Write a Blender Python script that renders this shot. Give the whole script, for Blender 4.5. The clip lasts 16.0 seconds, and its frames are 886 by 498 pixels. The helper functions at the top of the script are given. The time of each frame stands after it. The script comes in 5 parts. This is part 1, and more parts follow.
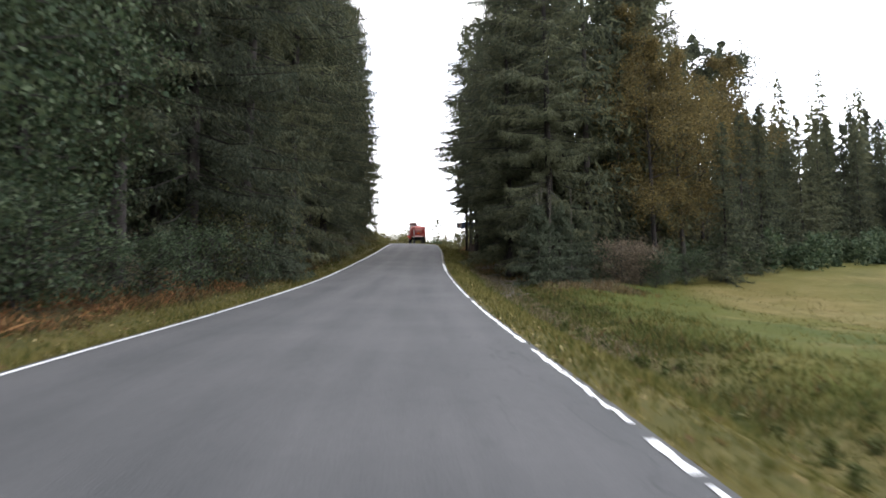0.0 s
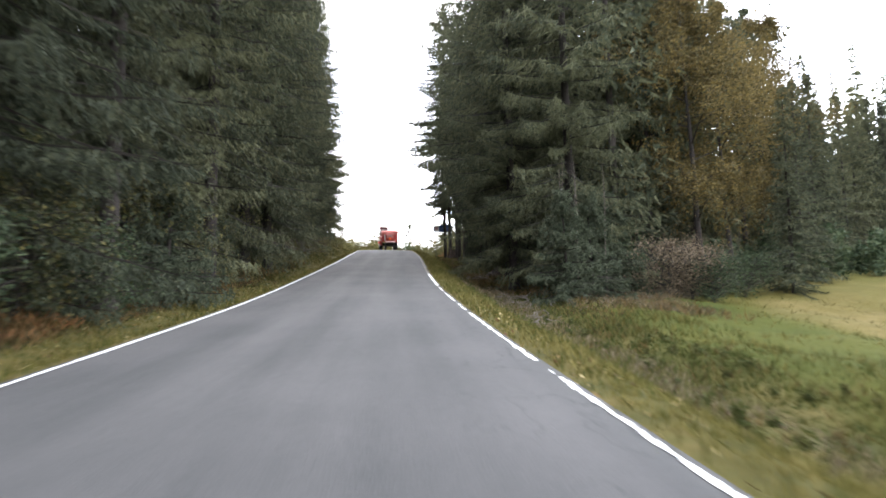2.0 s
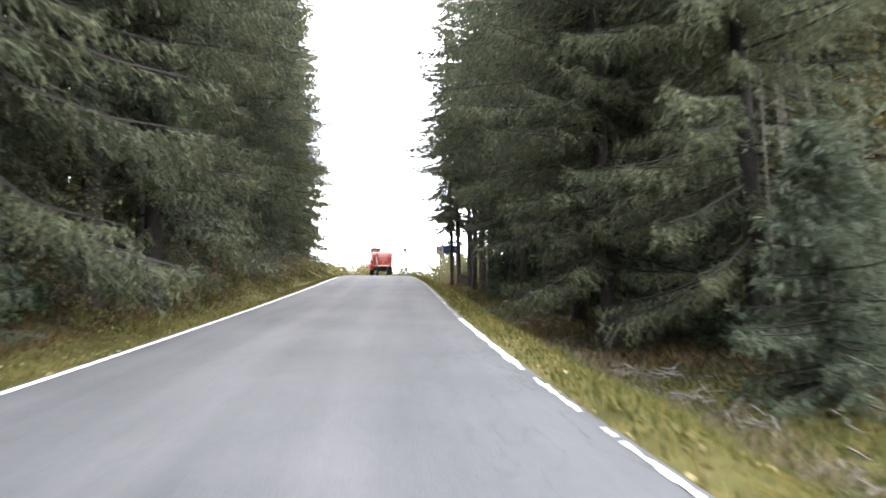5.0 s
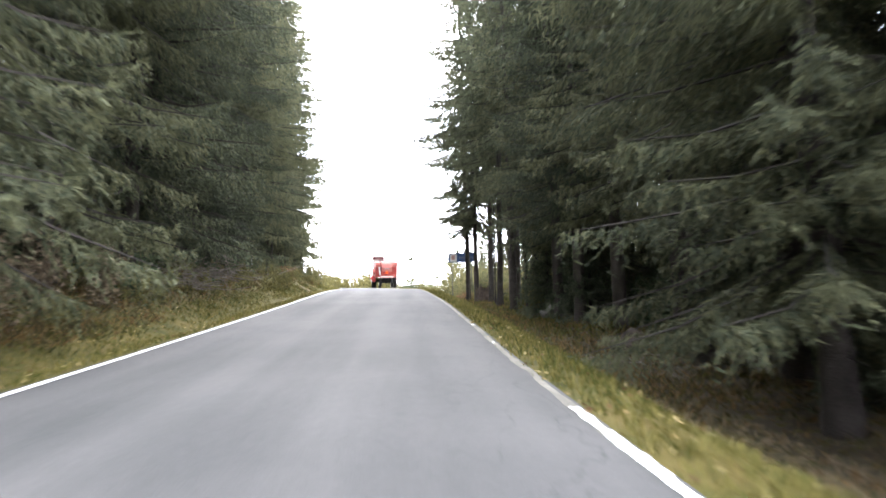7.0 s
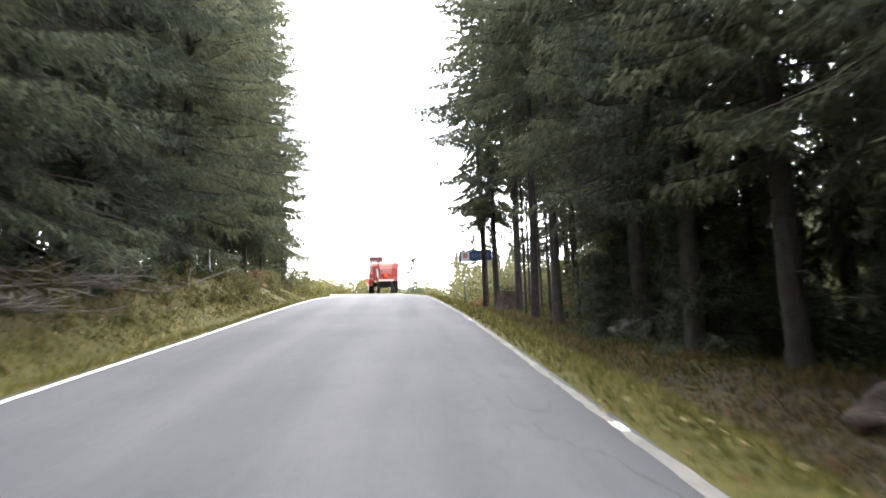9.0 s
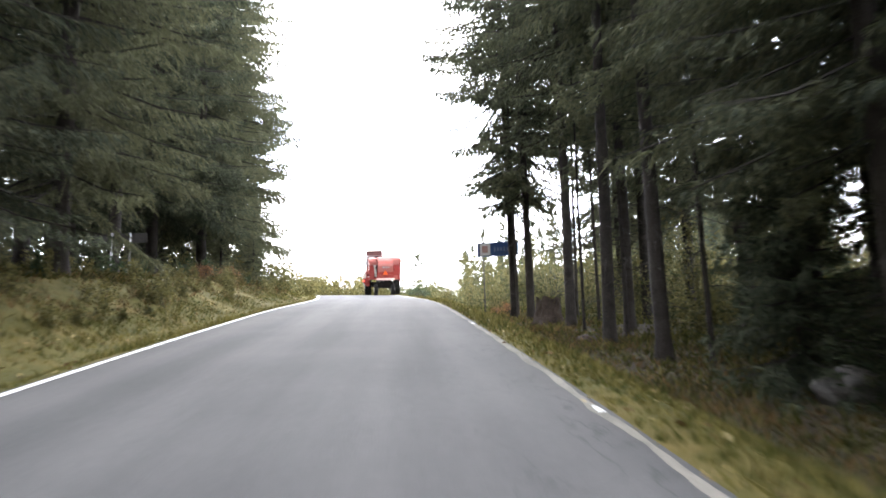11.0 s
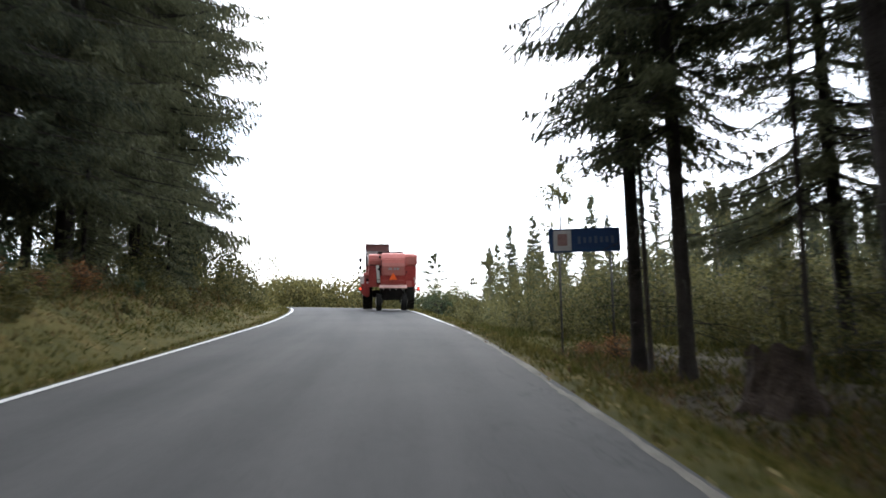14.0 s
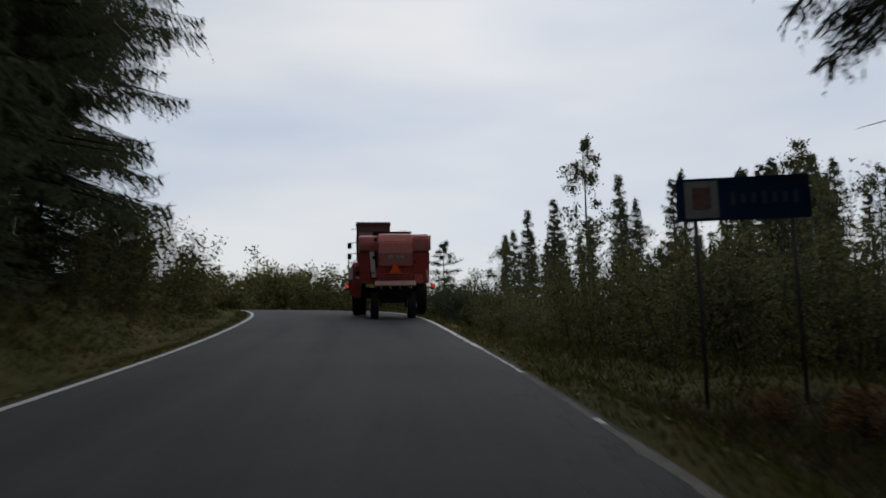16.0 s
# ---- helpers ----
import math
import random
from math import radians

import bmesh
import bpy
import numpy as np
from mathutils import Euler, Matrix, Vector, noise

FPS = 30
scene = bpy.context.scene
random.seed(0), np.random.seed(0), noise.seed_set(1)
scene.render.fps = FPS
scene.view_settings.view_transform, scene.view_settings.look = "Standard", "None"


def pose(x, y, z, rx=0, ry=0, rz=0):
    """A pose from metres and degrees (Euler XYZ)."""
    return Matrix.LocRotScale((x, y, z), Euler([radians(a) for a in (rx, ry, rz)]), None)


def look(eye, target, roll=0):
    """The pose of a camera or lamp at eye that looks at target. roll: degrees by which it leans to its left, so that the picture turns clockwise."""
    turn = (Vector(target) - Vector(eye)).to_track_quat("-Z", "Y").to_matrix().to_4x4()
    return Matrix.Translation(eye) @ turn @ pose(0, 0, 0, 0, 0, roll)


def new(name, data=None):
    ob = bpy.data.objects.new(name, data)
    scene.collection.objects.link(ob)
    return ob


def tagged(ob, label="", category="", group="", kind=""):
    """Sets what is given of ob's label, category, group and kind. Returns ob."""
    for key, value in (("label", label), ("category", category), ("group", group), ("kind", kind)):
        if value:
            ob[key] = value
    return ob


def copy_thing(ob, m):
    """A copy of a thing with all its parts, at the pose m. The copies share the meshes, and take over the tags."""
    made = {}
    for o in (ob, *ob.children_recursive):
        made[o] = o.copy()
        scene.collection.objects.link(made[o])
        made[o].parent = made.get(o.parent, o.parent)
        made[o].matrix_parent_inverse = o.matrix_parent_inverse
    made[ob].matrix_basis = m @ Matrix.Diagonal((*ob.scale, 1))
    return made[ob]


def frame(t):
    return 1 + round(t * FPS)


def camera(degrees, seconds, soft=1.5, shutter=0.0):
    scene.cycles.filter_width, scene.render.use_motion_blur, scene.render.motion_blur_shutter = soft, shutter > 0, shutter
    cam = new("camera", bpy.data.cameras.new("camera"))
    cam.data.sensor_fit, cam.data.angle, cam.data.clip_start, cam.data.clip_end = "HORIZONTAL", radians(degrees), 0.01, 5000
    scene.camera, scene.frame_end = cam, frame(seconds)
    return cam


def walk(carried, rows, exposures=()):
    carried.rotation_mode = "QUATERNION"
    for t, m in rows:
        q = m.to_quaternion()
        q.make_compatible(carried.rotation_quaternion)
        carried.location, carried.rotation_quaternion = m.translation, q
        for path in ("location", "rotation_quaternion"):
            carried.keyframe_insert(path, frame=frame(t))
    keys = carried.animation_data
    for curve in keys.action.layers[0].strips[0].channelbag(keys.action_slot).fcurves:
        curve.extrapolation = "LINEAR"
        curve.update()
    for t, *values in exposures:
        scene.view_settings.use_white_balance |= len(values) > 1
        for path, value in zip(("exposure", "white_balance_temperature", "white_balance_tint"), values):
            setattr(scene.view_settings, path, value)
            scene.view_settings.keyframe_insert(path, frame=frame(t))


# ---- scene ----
cam = camera(62.0, 16.0, soft=1.6, shutter=0.8)
# seconds, x, y, z, yaw, pitch, roll of the car's camera
ROWS = [
    (0, 0.000, 0.000, 0.000, -0.40, 4.89, 0.30),
    (0.5, -0.209, 2.898, 0.222, -0.54, 5.72, 0.36),
    (1, -0.441, 5.842, 0.449, -1.58, 6.43, 0.68),
    (1.5, -0.589, 8.912, 0.688, -1.80, 5.61, 0.70),
    (2, -0.667, 12.179, 0.938, -2.71, 5.43, 1.20),
    (2.5, -0.752, 15.377, 1.177, -2.42, 5.70, 1.14),
    (3, -0.819, 18.501, 1.440, -3.11, 5.58, 1.77),
    (3.5, -0.903, 21.511, 1.692, -4.01, 5.77, 1.80),
    (4, -1.000, 24.505, 1.955, -4.16, 6.40, 1.54),
    (4.5, -1.059, 27.381, 2.215, -4.30, 6.43, 1.70),
    (5, -1.101, 30.188, 2.477, -3.31, 7.55, 0.85),
    (7.5, -1.217, 44.032, 3.935, -2.67, 8.47, 1.16),
    (8, -1.236, 46.852, 4.260, -2.84, 8.38, 2.11),
    (10.5, -1.256, 61.210, 6.015, -2.37, 8.98, 1.76),
    (11, -1.287, 64.176, 6.378, -2.43, 8.38, 1.63),
    (11.5, -1.357, 67.132, 6.741, -1.83, 9.30, 1.40),
    (12, -1.418, 70.272, 7.126, -1.72, 9.35, 1.45),
    (12.5, -1.479, 73.332, 7.495, -1.83, 8.65, 1.37),
    (13, -1.515, 76.196, 7.859, -1.56, 8.60, 0.79),
    (13.5, -1.602, 79.204, 8.217, -1.61, 8.87, 1.05),
    (14, -1.697, 82.349, 8.579, -1.64, 8.64, 0.67),
    (14.5, -1.762, 85.119, 8.911, -0.81, 8.83, 0.35),
    (15, -1.838, 88.141, 9.239, -0.37, 8.33, 0.67),
    (15.5, -1.930, 91.058, 9.576, -0.50, 8.38, 1.01),
    (16, -2.033, 93.946, 9.883, -1.18, 8.03, 1.07),
]
EXPOSURES = [(0, 0.18, 6650, 16), (1, 0.65, 6650, 16), (2.5, 0.95, 6650, 16), (3.5, 1.3, 6650, 16), (5, 1.75, 6650, 16), (8, 2.15, 6650, 16), (10.5, 1.85, 6650, 16), (11, 1.75, 6650, 16), (12.5, 1.13, 6600, 14), (13.5, 0.55, 6600, 14), (14.5, -0.32, 6500, 11), (15, -0.97, 6500, 11), (15.5, -1.94, 6500, 11), (16, -2.3, 6500, 11)]
walk(cam, [(t, pose(x, y, z, 90 + pitch, roll, yaw)) for t, x, y, z, yaw, pitch, roll in ROWS], EXPOSURES)

# ---- light: an overcast autumn day ----
world = bpy.data.worlds.new("overcast_sky")
scene.world = world
world.use_nodes = True
wn, wl = world.node_tree.nodes, world.node_tree.links
wn.clear()
sky = wn.new("ShaderNodeTexSky")
sky.sky_type, sky.sun_disc = "NISHITA", False
sky.sun_elevation, sky.sun_rotation = radians(34), radians(7)
sky_back = wn.new("ShaderNodeBackground")
sky_back.inputs["Strength"].default_value = 0.05
cloud_back = wn.new("ShaderNodeBackground")
coord = wn.new("ShaderNodeTexCoord")
stretch = wn.new("ShaderNodeMapping")
stretch.inputs["Scale"].default_value = (1.0, 1.0, 4.0)
clouds = wn.new("ShaderNodeTexNoise")
clouds.inputs["Scale"].default_value, clouds.inputs["Detail"].default_value = 1.8, 3
cloud_ramp = wn.new("ShaderNodeValToRGB")
cloud_ramp.color_ramp.elements[0].position, cloud_ramp.color_ramp.elements[0].color = 0.3, (0.62, 0.73, 0.89, 1)
cloud_ramp.color_ramp.elements[1].position, cloud_ramp.color_ramp.elements[1].color = 0.7, (0.95, 0.98, 1.0, 1)
add_sky = wn.new("ShaderNodeAddShader")
sky_out = wn.new("ShaderNodeOutputWorld")
wl.new(coord.outputs["Generated"], stretch.inputs["Vector"])
wl.new(stretch.outputs["Vector"], clouds.inputs["Vector"])
wl.new(clouds.outputs["Fac"], cloud_ramp.inputs["Fac"])
toward = wn.new("ShaderNodeVectorMath")
toward.operation = "DOT_PRODUCT"
toward.inputs[1].default_value = (0.10, 0.82, 0.56)
glow = wn.new("ShaderNodeMapRange")
glow.inputs["From Min"].default_value, glow.inputs["From Max"].default_value = -1.0, 1.0
glow.inputs["To Min"].default_value, glow.inputs["To Max"].default_value = 2.4, 3.4
wl.new(coord.outputs["Generated"], toward.inputs[0])
wl.new(toward.outputs["Value"], glow.inputs["Value"])
wl.new(glow.outputs["Result"], cloud_back.inputs["Strength"])
wl.new(cloud_ramp.outputs["Color"], cloud_back.inputs["Color"])
wl.new(sky.outputs["Color"], sky_back.inputs["Color"])
wl.new(sky_back.outputs[0], add_sky.inputs[0])
wl.new(cloud_back.outputs[0], add_sky.inputs[1])
wl.new(add_sky.outputs[0], sky_out.inputs["Surface"])
sun_data = bpy.data.lights.new("sun", "SUN")
sun_data.energy, sun_data.angle, sun_data.color = 0.8, radians(25), (1.0, 0.97, 0.92)
sun = new("sun", sun_data)
sun.matrix_world = look((10, 82, 56), (0, 0, 0))


# ---- materials ----
def material(name, colours, scale=4.0, fine=60.0, rough=0.8, metal=0.0, bump=0.3, bump_depth=0.01, coords="Object", island=0.0, obj=0.0, translucent=0.0, spec=0.3):
    """Colours mixed by noise at two sizes, with random change by island or by object, and a fine relief."""
    m = bpy.data.materials.new(name)
    m.use_nodes = True
    n, l = m.node_tree.nodes, m.node_tree.links
    b = n["Principled BSDF"]
    b.inputs["Roughness"].default_value, b.inputs["Metallic"].default_value = rough, metal
    b.inputs["Specular IOR Level"].default_value = spec
    tc = n.new("ShaderNodeTexCoord")
    big = n.new("ShaderNodeTexNoise")
    big.inputs["Scale"].default_value, big.inputs["Detail"].default_value = scale, 4
    small = n.new("ShaderNodeTexNoise")
    small.inputs["Scale"].default_value, small.inputs["Detail"].default_value = fine, 3
    for t in (big, small):
        l.new(tc.outputs[coords], t.inputs["Vector"])
    mix = n.new("ShaderNodeMath")
    mix.operation = "MULTIPLY_ADD"
    mix.inputs[1].default_value, mix.inputs[2].default_value = 0.45, 0.0
    l.new(small.outputs["Fac"], mix.inputs[0])
    add = n.new("ShaderNodeMath")
    add.operation = "MULTIPLY_ADD"
    add.inputs[1].default_value = 0.55
    l.new(big.outputs["Fac"], add.inputs[0])
    l.new(mix.outputs[0], add.inputs[2])
    ramp = n.new("ShaderNodeValToRGB")
    ramp.color_ramp.elements[0].position, ramp.color_ramp.elements[1].position = 0.32, 0.68
    ramp.color_ramp.elements[0].color = (*colours[0], 1)
    ramp.color_ramp.elements[1].color = (*colours[-1], 1)
    for k, c in enumerate(colours[1:-1]):
        e = ramp.color_ramp.elements.new(0.32 + 0.36 * (k + 1) / (len(colours) - 1))
        e.color = (*c, 1)
    fac = add
    for amount, kind in ((island, "g"), (obj, "o")):
        if amount:
            src = n.new("ShaderNodeNewGeometry") if kind == "g" else n.new("ShaderNodeObjectInfo")
            sc = n.new("ShaderNodeMath")
            sc.operation = "MULTIPLY_ADD"
            sc.inputs[1].default_value, sc.inputs[2].default_value = amount, -amount / 2
            l.new(src.outputs["Random Per Island" if kind == "g" else "Random"], sc.inputs[0])
            plus = n.new("ShaderNodeMath")
            l.new(fac.outputs[0], plus.inputs[0])
            l.new(sc.outputs[0], plus.inputs[1])
            fac = plus
    l.new(fac.outputs[0], ramp.inputs["Fac"])
    l.new(ramp.outputs["Color"], b.inputs["Base Color"])
    if bump:
        bm_ = n.new("ShaderNodeBump")
        bm_.inputs["Strength"].default_value, bm_.inputs["Distance"].default_value = bump, bump_depth
        l.new(small.outputs["Fac"], bm_.inputs["Height"])
        l.new(bm_.outputs["Normal"], b.inputs["Normal"])
    if translucent:
        tr = n.new("ShaderNodeBsdfTranslucent")
        l.new(ramp.outputs["Color"], tr.inputs["Color"])
        ms = n.new("ShaderNodeMixShader")
        ms.inputs[0].default_value = translucent
        l.new(b.outputs[0], ms.inputs[1])
        l.new(tr.outputs[0], ms.inputs[2])
        l.new(ms.outputs[0], n["Material Output"].inputs["Surface"])
    return m


NEEDLE = material("spruce_needles", [(0.046, 0.055, 0.037), (0.086, 0.096, 0.057), (0.142, 0.146, 0.080)], 0.5, 9, 0.75, island=0.32, obj=0.3, bump=0, translucent=0.3, spec=0.1)
NEEDLE_YOUNG = material("young_spruce_needles", [(0.042, 0.055, 0.034), (0.095, 0.11, 0.066)], 0.8, 9, 0.75, island=0.5, bump=0, translucent=0.2, spec=0.2)
BARK = material("spruce_bark", [(0.015, 0.012, 0.0105), (0.0345, 0.0285, 0.0248), (0.0585, 0.0503, 0.0435)], 2.5, 30, 0.95, bump=0.9, bump_depth=0.03, obj=0.2)
TWIG = material("dead_twigs", [(0.0224, 0.0189, 0.0161), (0.0525, 0.0455, 0.0385)], 3, 30, 0.95, bump=0)
BIRCH_BARK = material("birch_bark", [(0.04, 0.036, 0.033), (0.13, 0.12, 0.11), (0.30, 0.28, 0.26)], 3, 14, 0.85, bump=0.4)
LEAF_YELLOW = material("birch_leaves_yellow", [(0.070, 0.062, 0.028), (0.128, 0.102, 0.038), (0.20, 0.146, 0.048)], 0.5, 6, 0.7, island=0.6, bump=0, translucent=0.35, spec=0.2)
LEAF_OLIVE = material("leaves_olive", [(0.045, 0.052, 0.022), (0.09, 0.095, 0.038), (0.17, 0.15, 0.055)], 0.5, 6, 0.7, island=0.6, obj=0.3, bump=0, translucent=0.35, spec=0.2)
LEAF_YELLOW_GREEN = material("leaves_yellow_green", [(0.07, 0.072, 0.026), (0.13, 0.122, 0.042), (0.22, 0.185, 0.065)], 0.5, 6, 0.7, island=0.6, bump=0, translucent=0.35, spec=0.2)
LEAF_GREEN = material("leaves_green", [(0.03, 0.05, 0.023), (0.055, 0.083, 0.04), (0.088, 0.114, 0.055)], 0.5, 6, 0.65, island=0.6, bump=0, translucent=0.3, spec=0.25)
DITCH_LEAF = material("ditch_herb_leaves", [(0.0396, 0.0533, 0.0138), (0.0688, 0.0826, 0.0215), (0.11, 0.11, 0.0378)], 0.5, 6, 0.7, island=0.6, bump=0, translucent=0.3, spec=0.2)
LEAF_RUST = material("leaves_rust", [(0.11, 0.05, 0.025), (0.22, 0.10, 0.04), (0.32, 0.17, 0.07)], 0.6, 6, 0.75, island=0.6, bump=0, translucent=0.3, spec=0.2)
LEAF_DULL = material("leaves_dull_brown", [(0.0875, 0.0688, 0.045), (0.163, 0.125, 0.0825), (0.237, 0.185, 0.125)], 0.6, 6, 0.8, island=0.6, bump=0, translucent=0.25, spec=0.2)
GRASS = material("verge_grass", [(0.0516, 0.0576, 0.012), (0.105, 0.0989, 0.0241), (0.176, 0.146, 0.0473)], 0.35, 5, 0.8, island=0.5, bump=0, translucent=0.3, spec=0.2)
GRASS_GREEN = material("green_grass", [(0.0396, 0.0516, 0.012), (0.0688, 0.0791, 0.0181), (0.122, 0.112, 0.0344)], 0.35, 5, 0.8, island=0.5, bump=0, translucent=0.3, spec=0.2)
STUBBLE = material("field_stubble", [(0.112, 0.0946, 0.0387), (0.181, 0.15, 0.0688), (0.258, 0.215, 0.112)], 0.35, 5, 0.85, island=0.5, bump=0, translucent=0.2, spec=0.15)
FERN = material("withered_fern", [(0.0344, 0.0344, 0.0155), (0.0817, 0.0533, 0.0232), (0.155, 0.0946, 0.0387)], 0.5, 5, 0.85, island=0.7, bump=0, translucent=0.3, spec=0.15)
MOSS_HERB = material("undergrowth_green", [(0.0303, 0.037, 0.00906), (0.0681, 0.0681, 0.0166), (0.114, 0.0986, 0.0273)], 0.5, 5, 0.85, island=0.7, bump=0, translucent=0.3, spec=0.15)
PAINT_WHITE = material("road_paint", [(0.512, 0.512, 0.493), (0.725, 0.725, 0.707)], 3, 40, 0.7, bump=0.2, bump_depth=0.003)
STONE = material("grey_stone", [(0.045, 0.042, 0.037), (0.10, 0.094, 0.084), (0.16, 0.15, 0.135)], 3, 25, 0.9, bump=0.6, bump_depth=0.02)
ROT = material("rotten_wood", [(0.0163, 0.0117, 0.0091), (0.0455, 0.0325, 0.0247), (0.078, 0.0585, 0.0455)], 3, 22, 0.95, bump=0.9, bump_depth=0.03)
RED = material("red_paint_worn", [(0.25, 0.026, 0.02), (0.35, 0.042, 0.032), (0.40, 0.075, 0.06)], 1.3, 14, 0.5, bump=0.05, bump_depth=0.004, spec=0.4)
RED_FADED = material("red_paint_faded", [(0.36, 0.075, 0.058), (0.47, 0.12, 0.095), (0.5, 0.17, 0.14)], 1.5, 16, 0.55, bump=0.05, bump_depth=0.004, spec=0.4)
BLEACHED = material("bleached_red_paint", [(0.36, 0.11, 0.09), (0.46, 0.17, 0.14)], 2, 18, 0.6, bump=0.05)
FLAP = material("faded_flap_paint", [(0.38, 0.2, 0.17), (0.52, 0.32, 0.28)], 2, 18, 0.6, bump=0.05)
CAB_DULL = material("dull_cab_paint", [(0.13, 0.07, 0.065), (0.2, 0.11, 0.1)], 2, 20, 0.6, bump=0.05)
WORD = material("faded_sign_word", [(0.07, 0.09, 0.15), (0.12, 0.145, 0.2)], 3, 30, 0.5, bump=0)
SHIELD = material("faded_red_shield", [(0.2, 0.09, 0.08), (0.35, 0.22, 0.2)], 9, 30, 0.5, bump=0)
DARK_METAL = material("dark_oily_metal", [(0.012, 0.011, 0.011), (0.035, 0.03, 0.028)], 4, 40, 0.7, 0.2, 0.3, 0.004)
RUBBER = material("tyre_rubber", [(0.012, 0.012, 0.012), (0.03, 0.028, 0.026)], 5, 60, 0.85, bump=0.3, bump_depth=0.004)
GREY_PAINT = material("grey_paint", [(0.22, 0.22, 0.21), (0.38, 0.37, 0.35)], 3, 30, 0.6, bump=0.1)
CREAM = material("cream_paint", [(0.55, 0.5, 0.44), (0.72, 0.68, 0.62)], 3, 30, 0.6, bump=0.1)
RIM = material("wheel_rim_paint", [(0.3, 0.28, 0.25), (0.5, 0.48, 0.44)], 3, 30, 0.6)
ORANGE = material("orange_reflector", [(0.8, 0.10, 0.015), (0.92, 0.15, 0.02)], 10, 60, 0.35, bump=0)
BLUE_SIGN = material("blue_sign_sheet", [(0.012, 0.036, 0.1), (0.018, 0.05, 0.135)], 1.5, 20, 0.45, bump=0)
WHITE_SIGN = material("white_sign_sheet", [(0.36, 0.35, 0.34), (0.52, 0.51, 0.5)], 3, 30, 0.5, bump=0)
POST = material("weathered_dark_post", [(0.035, 0.033, 0.03), (0.075, 0.07, 0.065)], 4, 30, 0.8, bump=0.3)
GALV = material("galvanised_steel", [(0.25, 0.26, 0.26), (0.42, 0.43, 0.43)], 4, 30, 0.55, 0.6, 0.1)


def lamp_material(name, colour, strength):
    m = bpy.data.materials.new(name)
    m.use_nodes = True
    b = m.node_tree.nodes["Principled BSDF"]
    b.inputs["Base Color"].default_value = (*colour, 1)
    b.inputs["Roughness"].default_value = 0.25
    b.inputs["Emission Color"].default_value = (*colour, 1)
    b.inputs["Emission Strength"].default_value = strength
    return m


TAIL_LAMP = lamp_material("lit_tail_lamp", (1.0, 0.06, 0.03), 3.0)
GLASS = bpy.data.materials.new("cab_glass")
GLASS.use_nodes = True
gb = GLASS.node_tree.nodes["Principled BSDF"]
gb.inputs["Transmission Weight"].default_value, gb.inputs["Roughness"].default_value = 1.0, 0.05
gb.inputs["Base Color"].default_value = (0.75, 0.8, 0.8, 1)


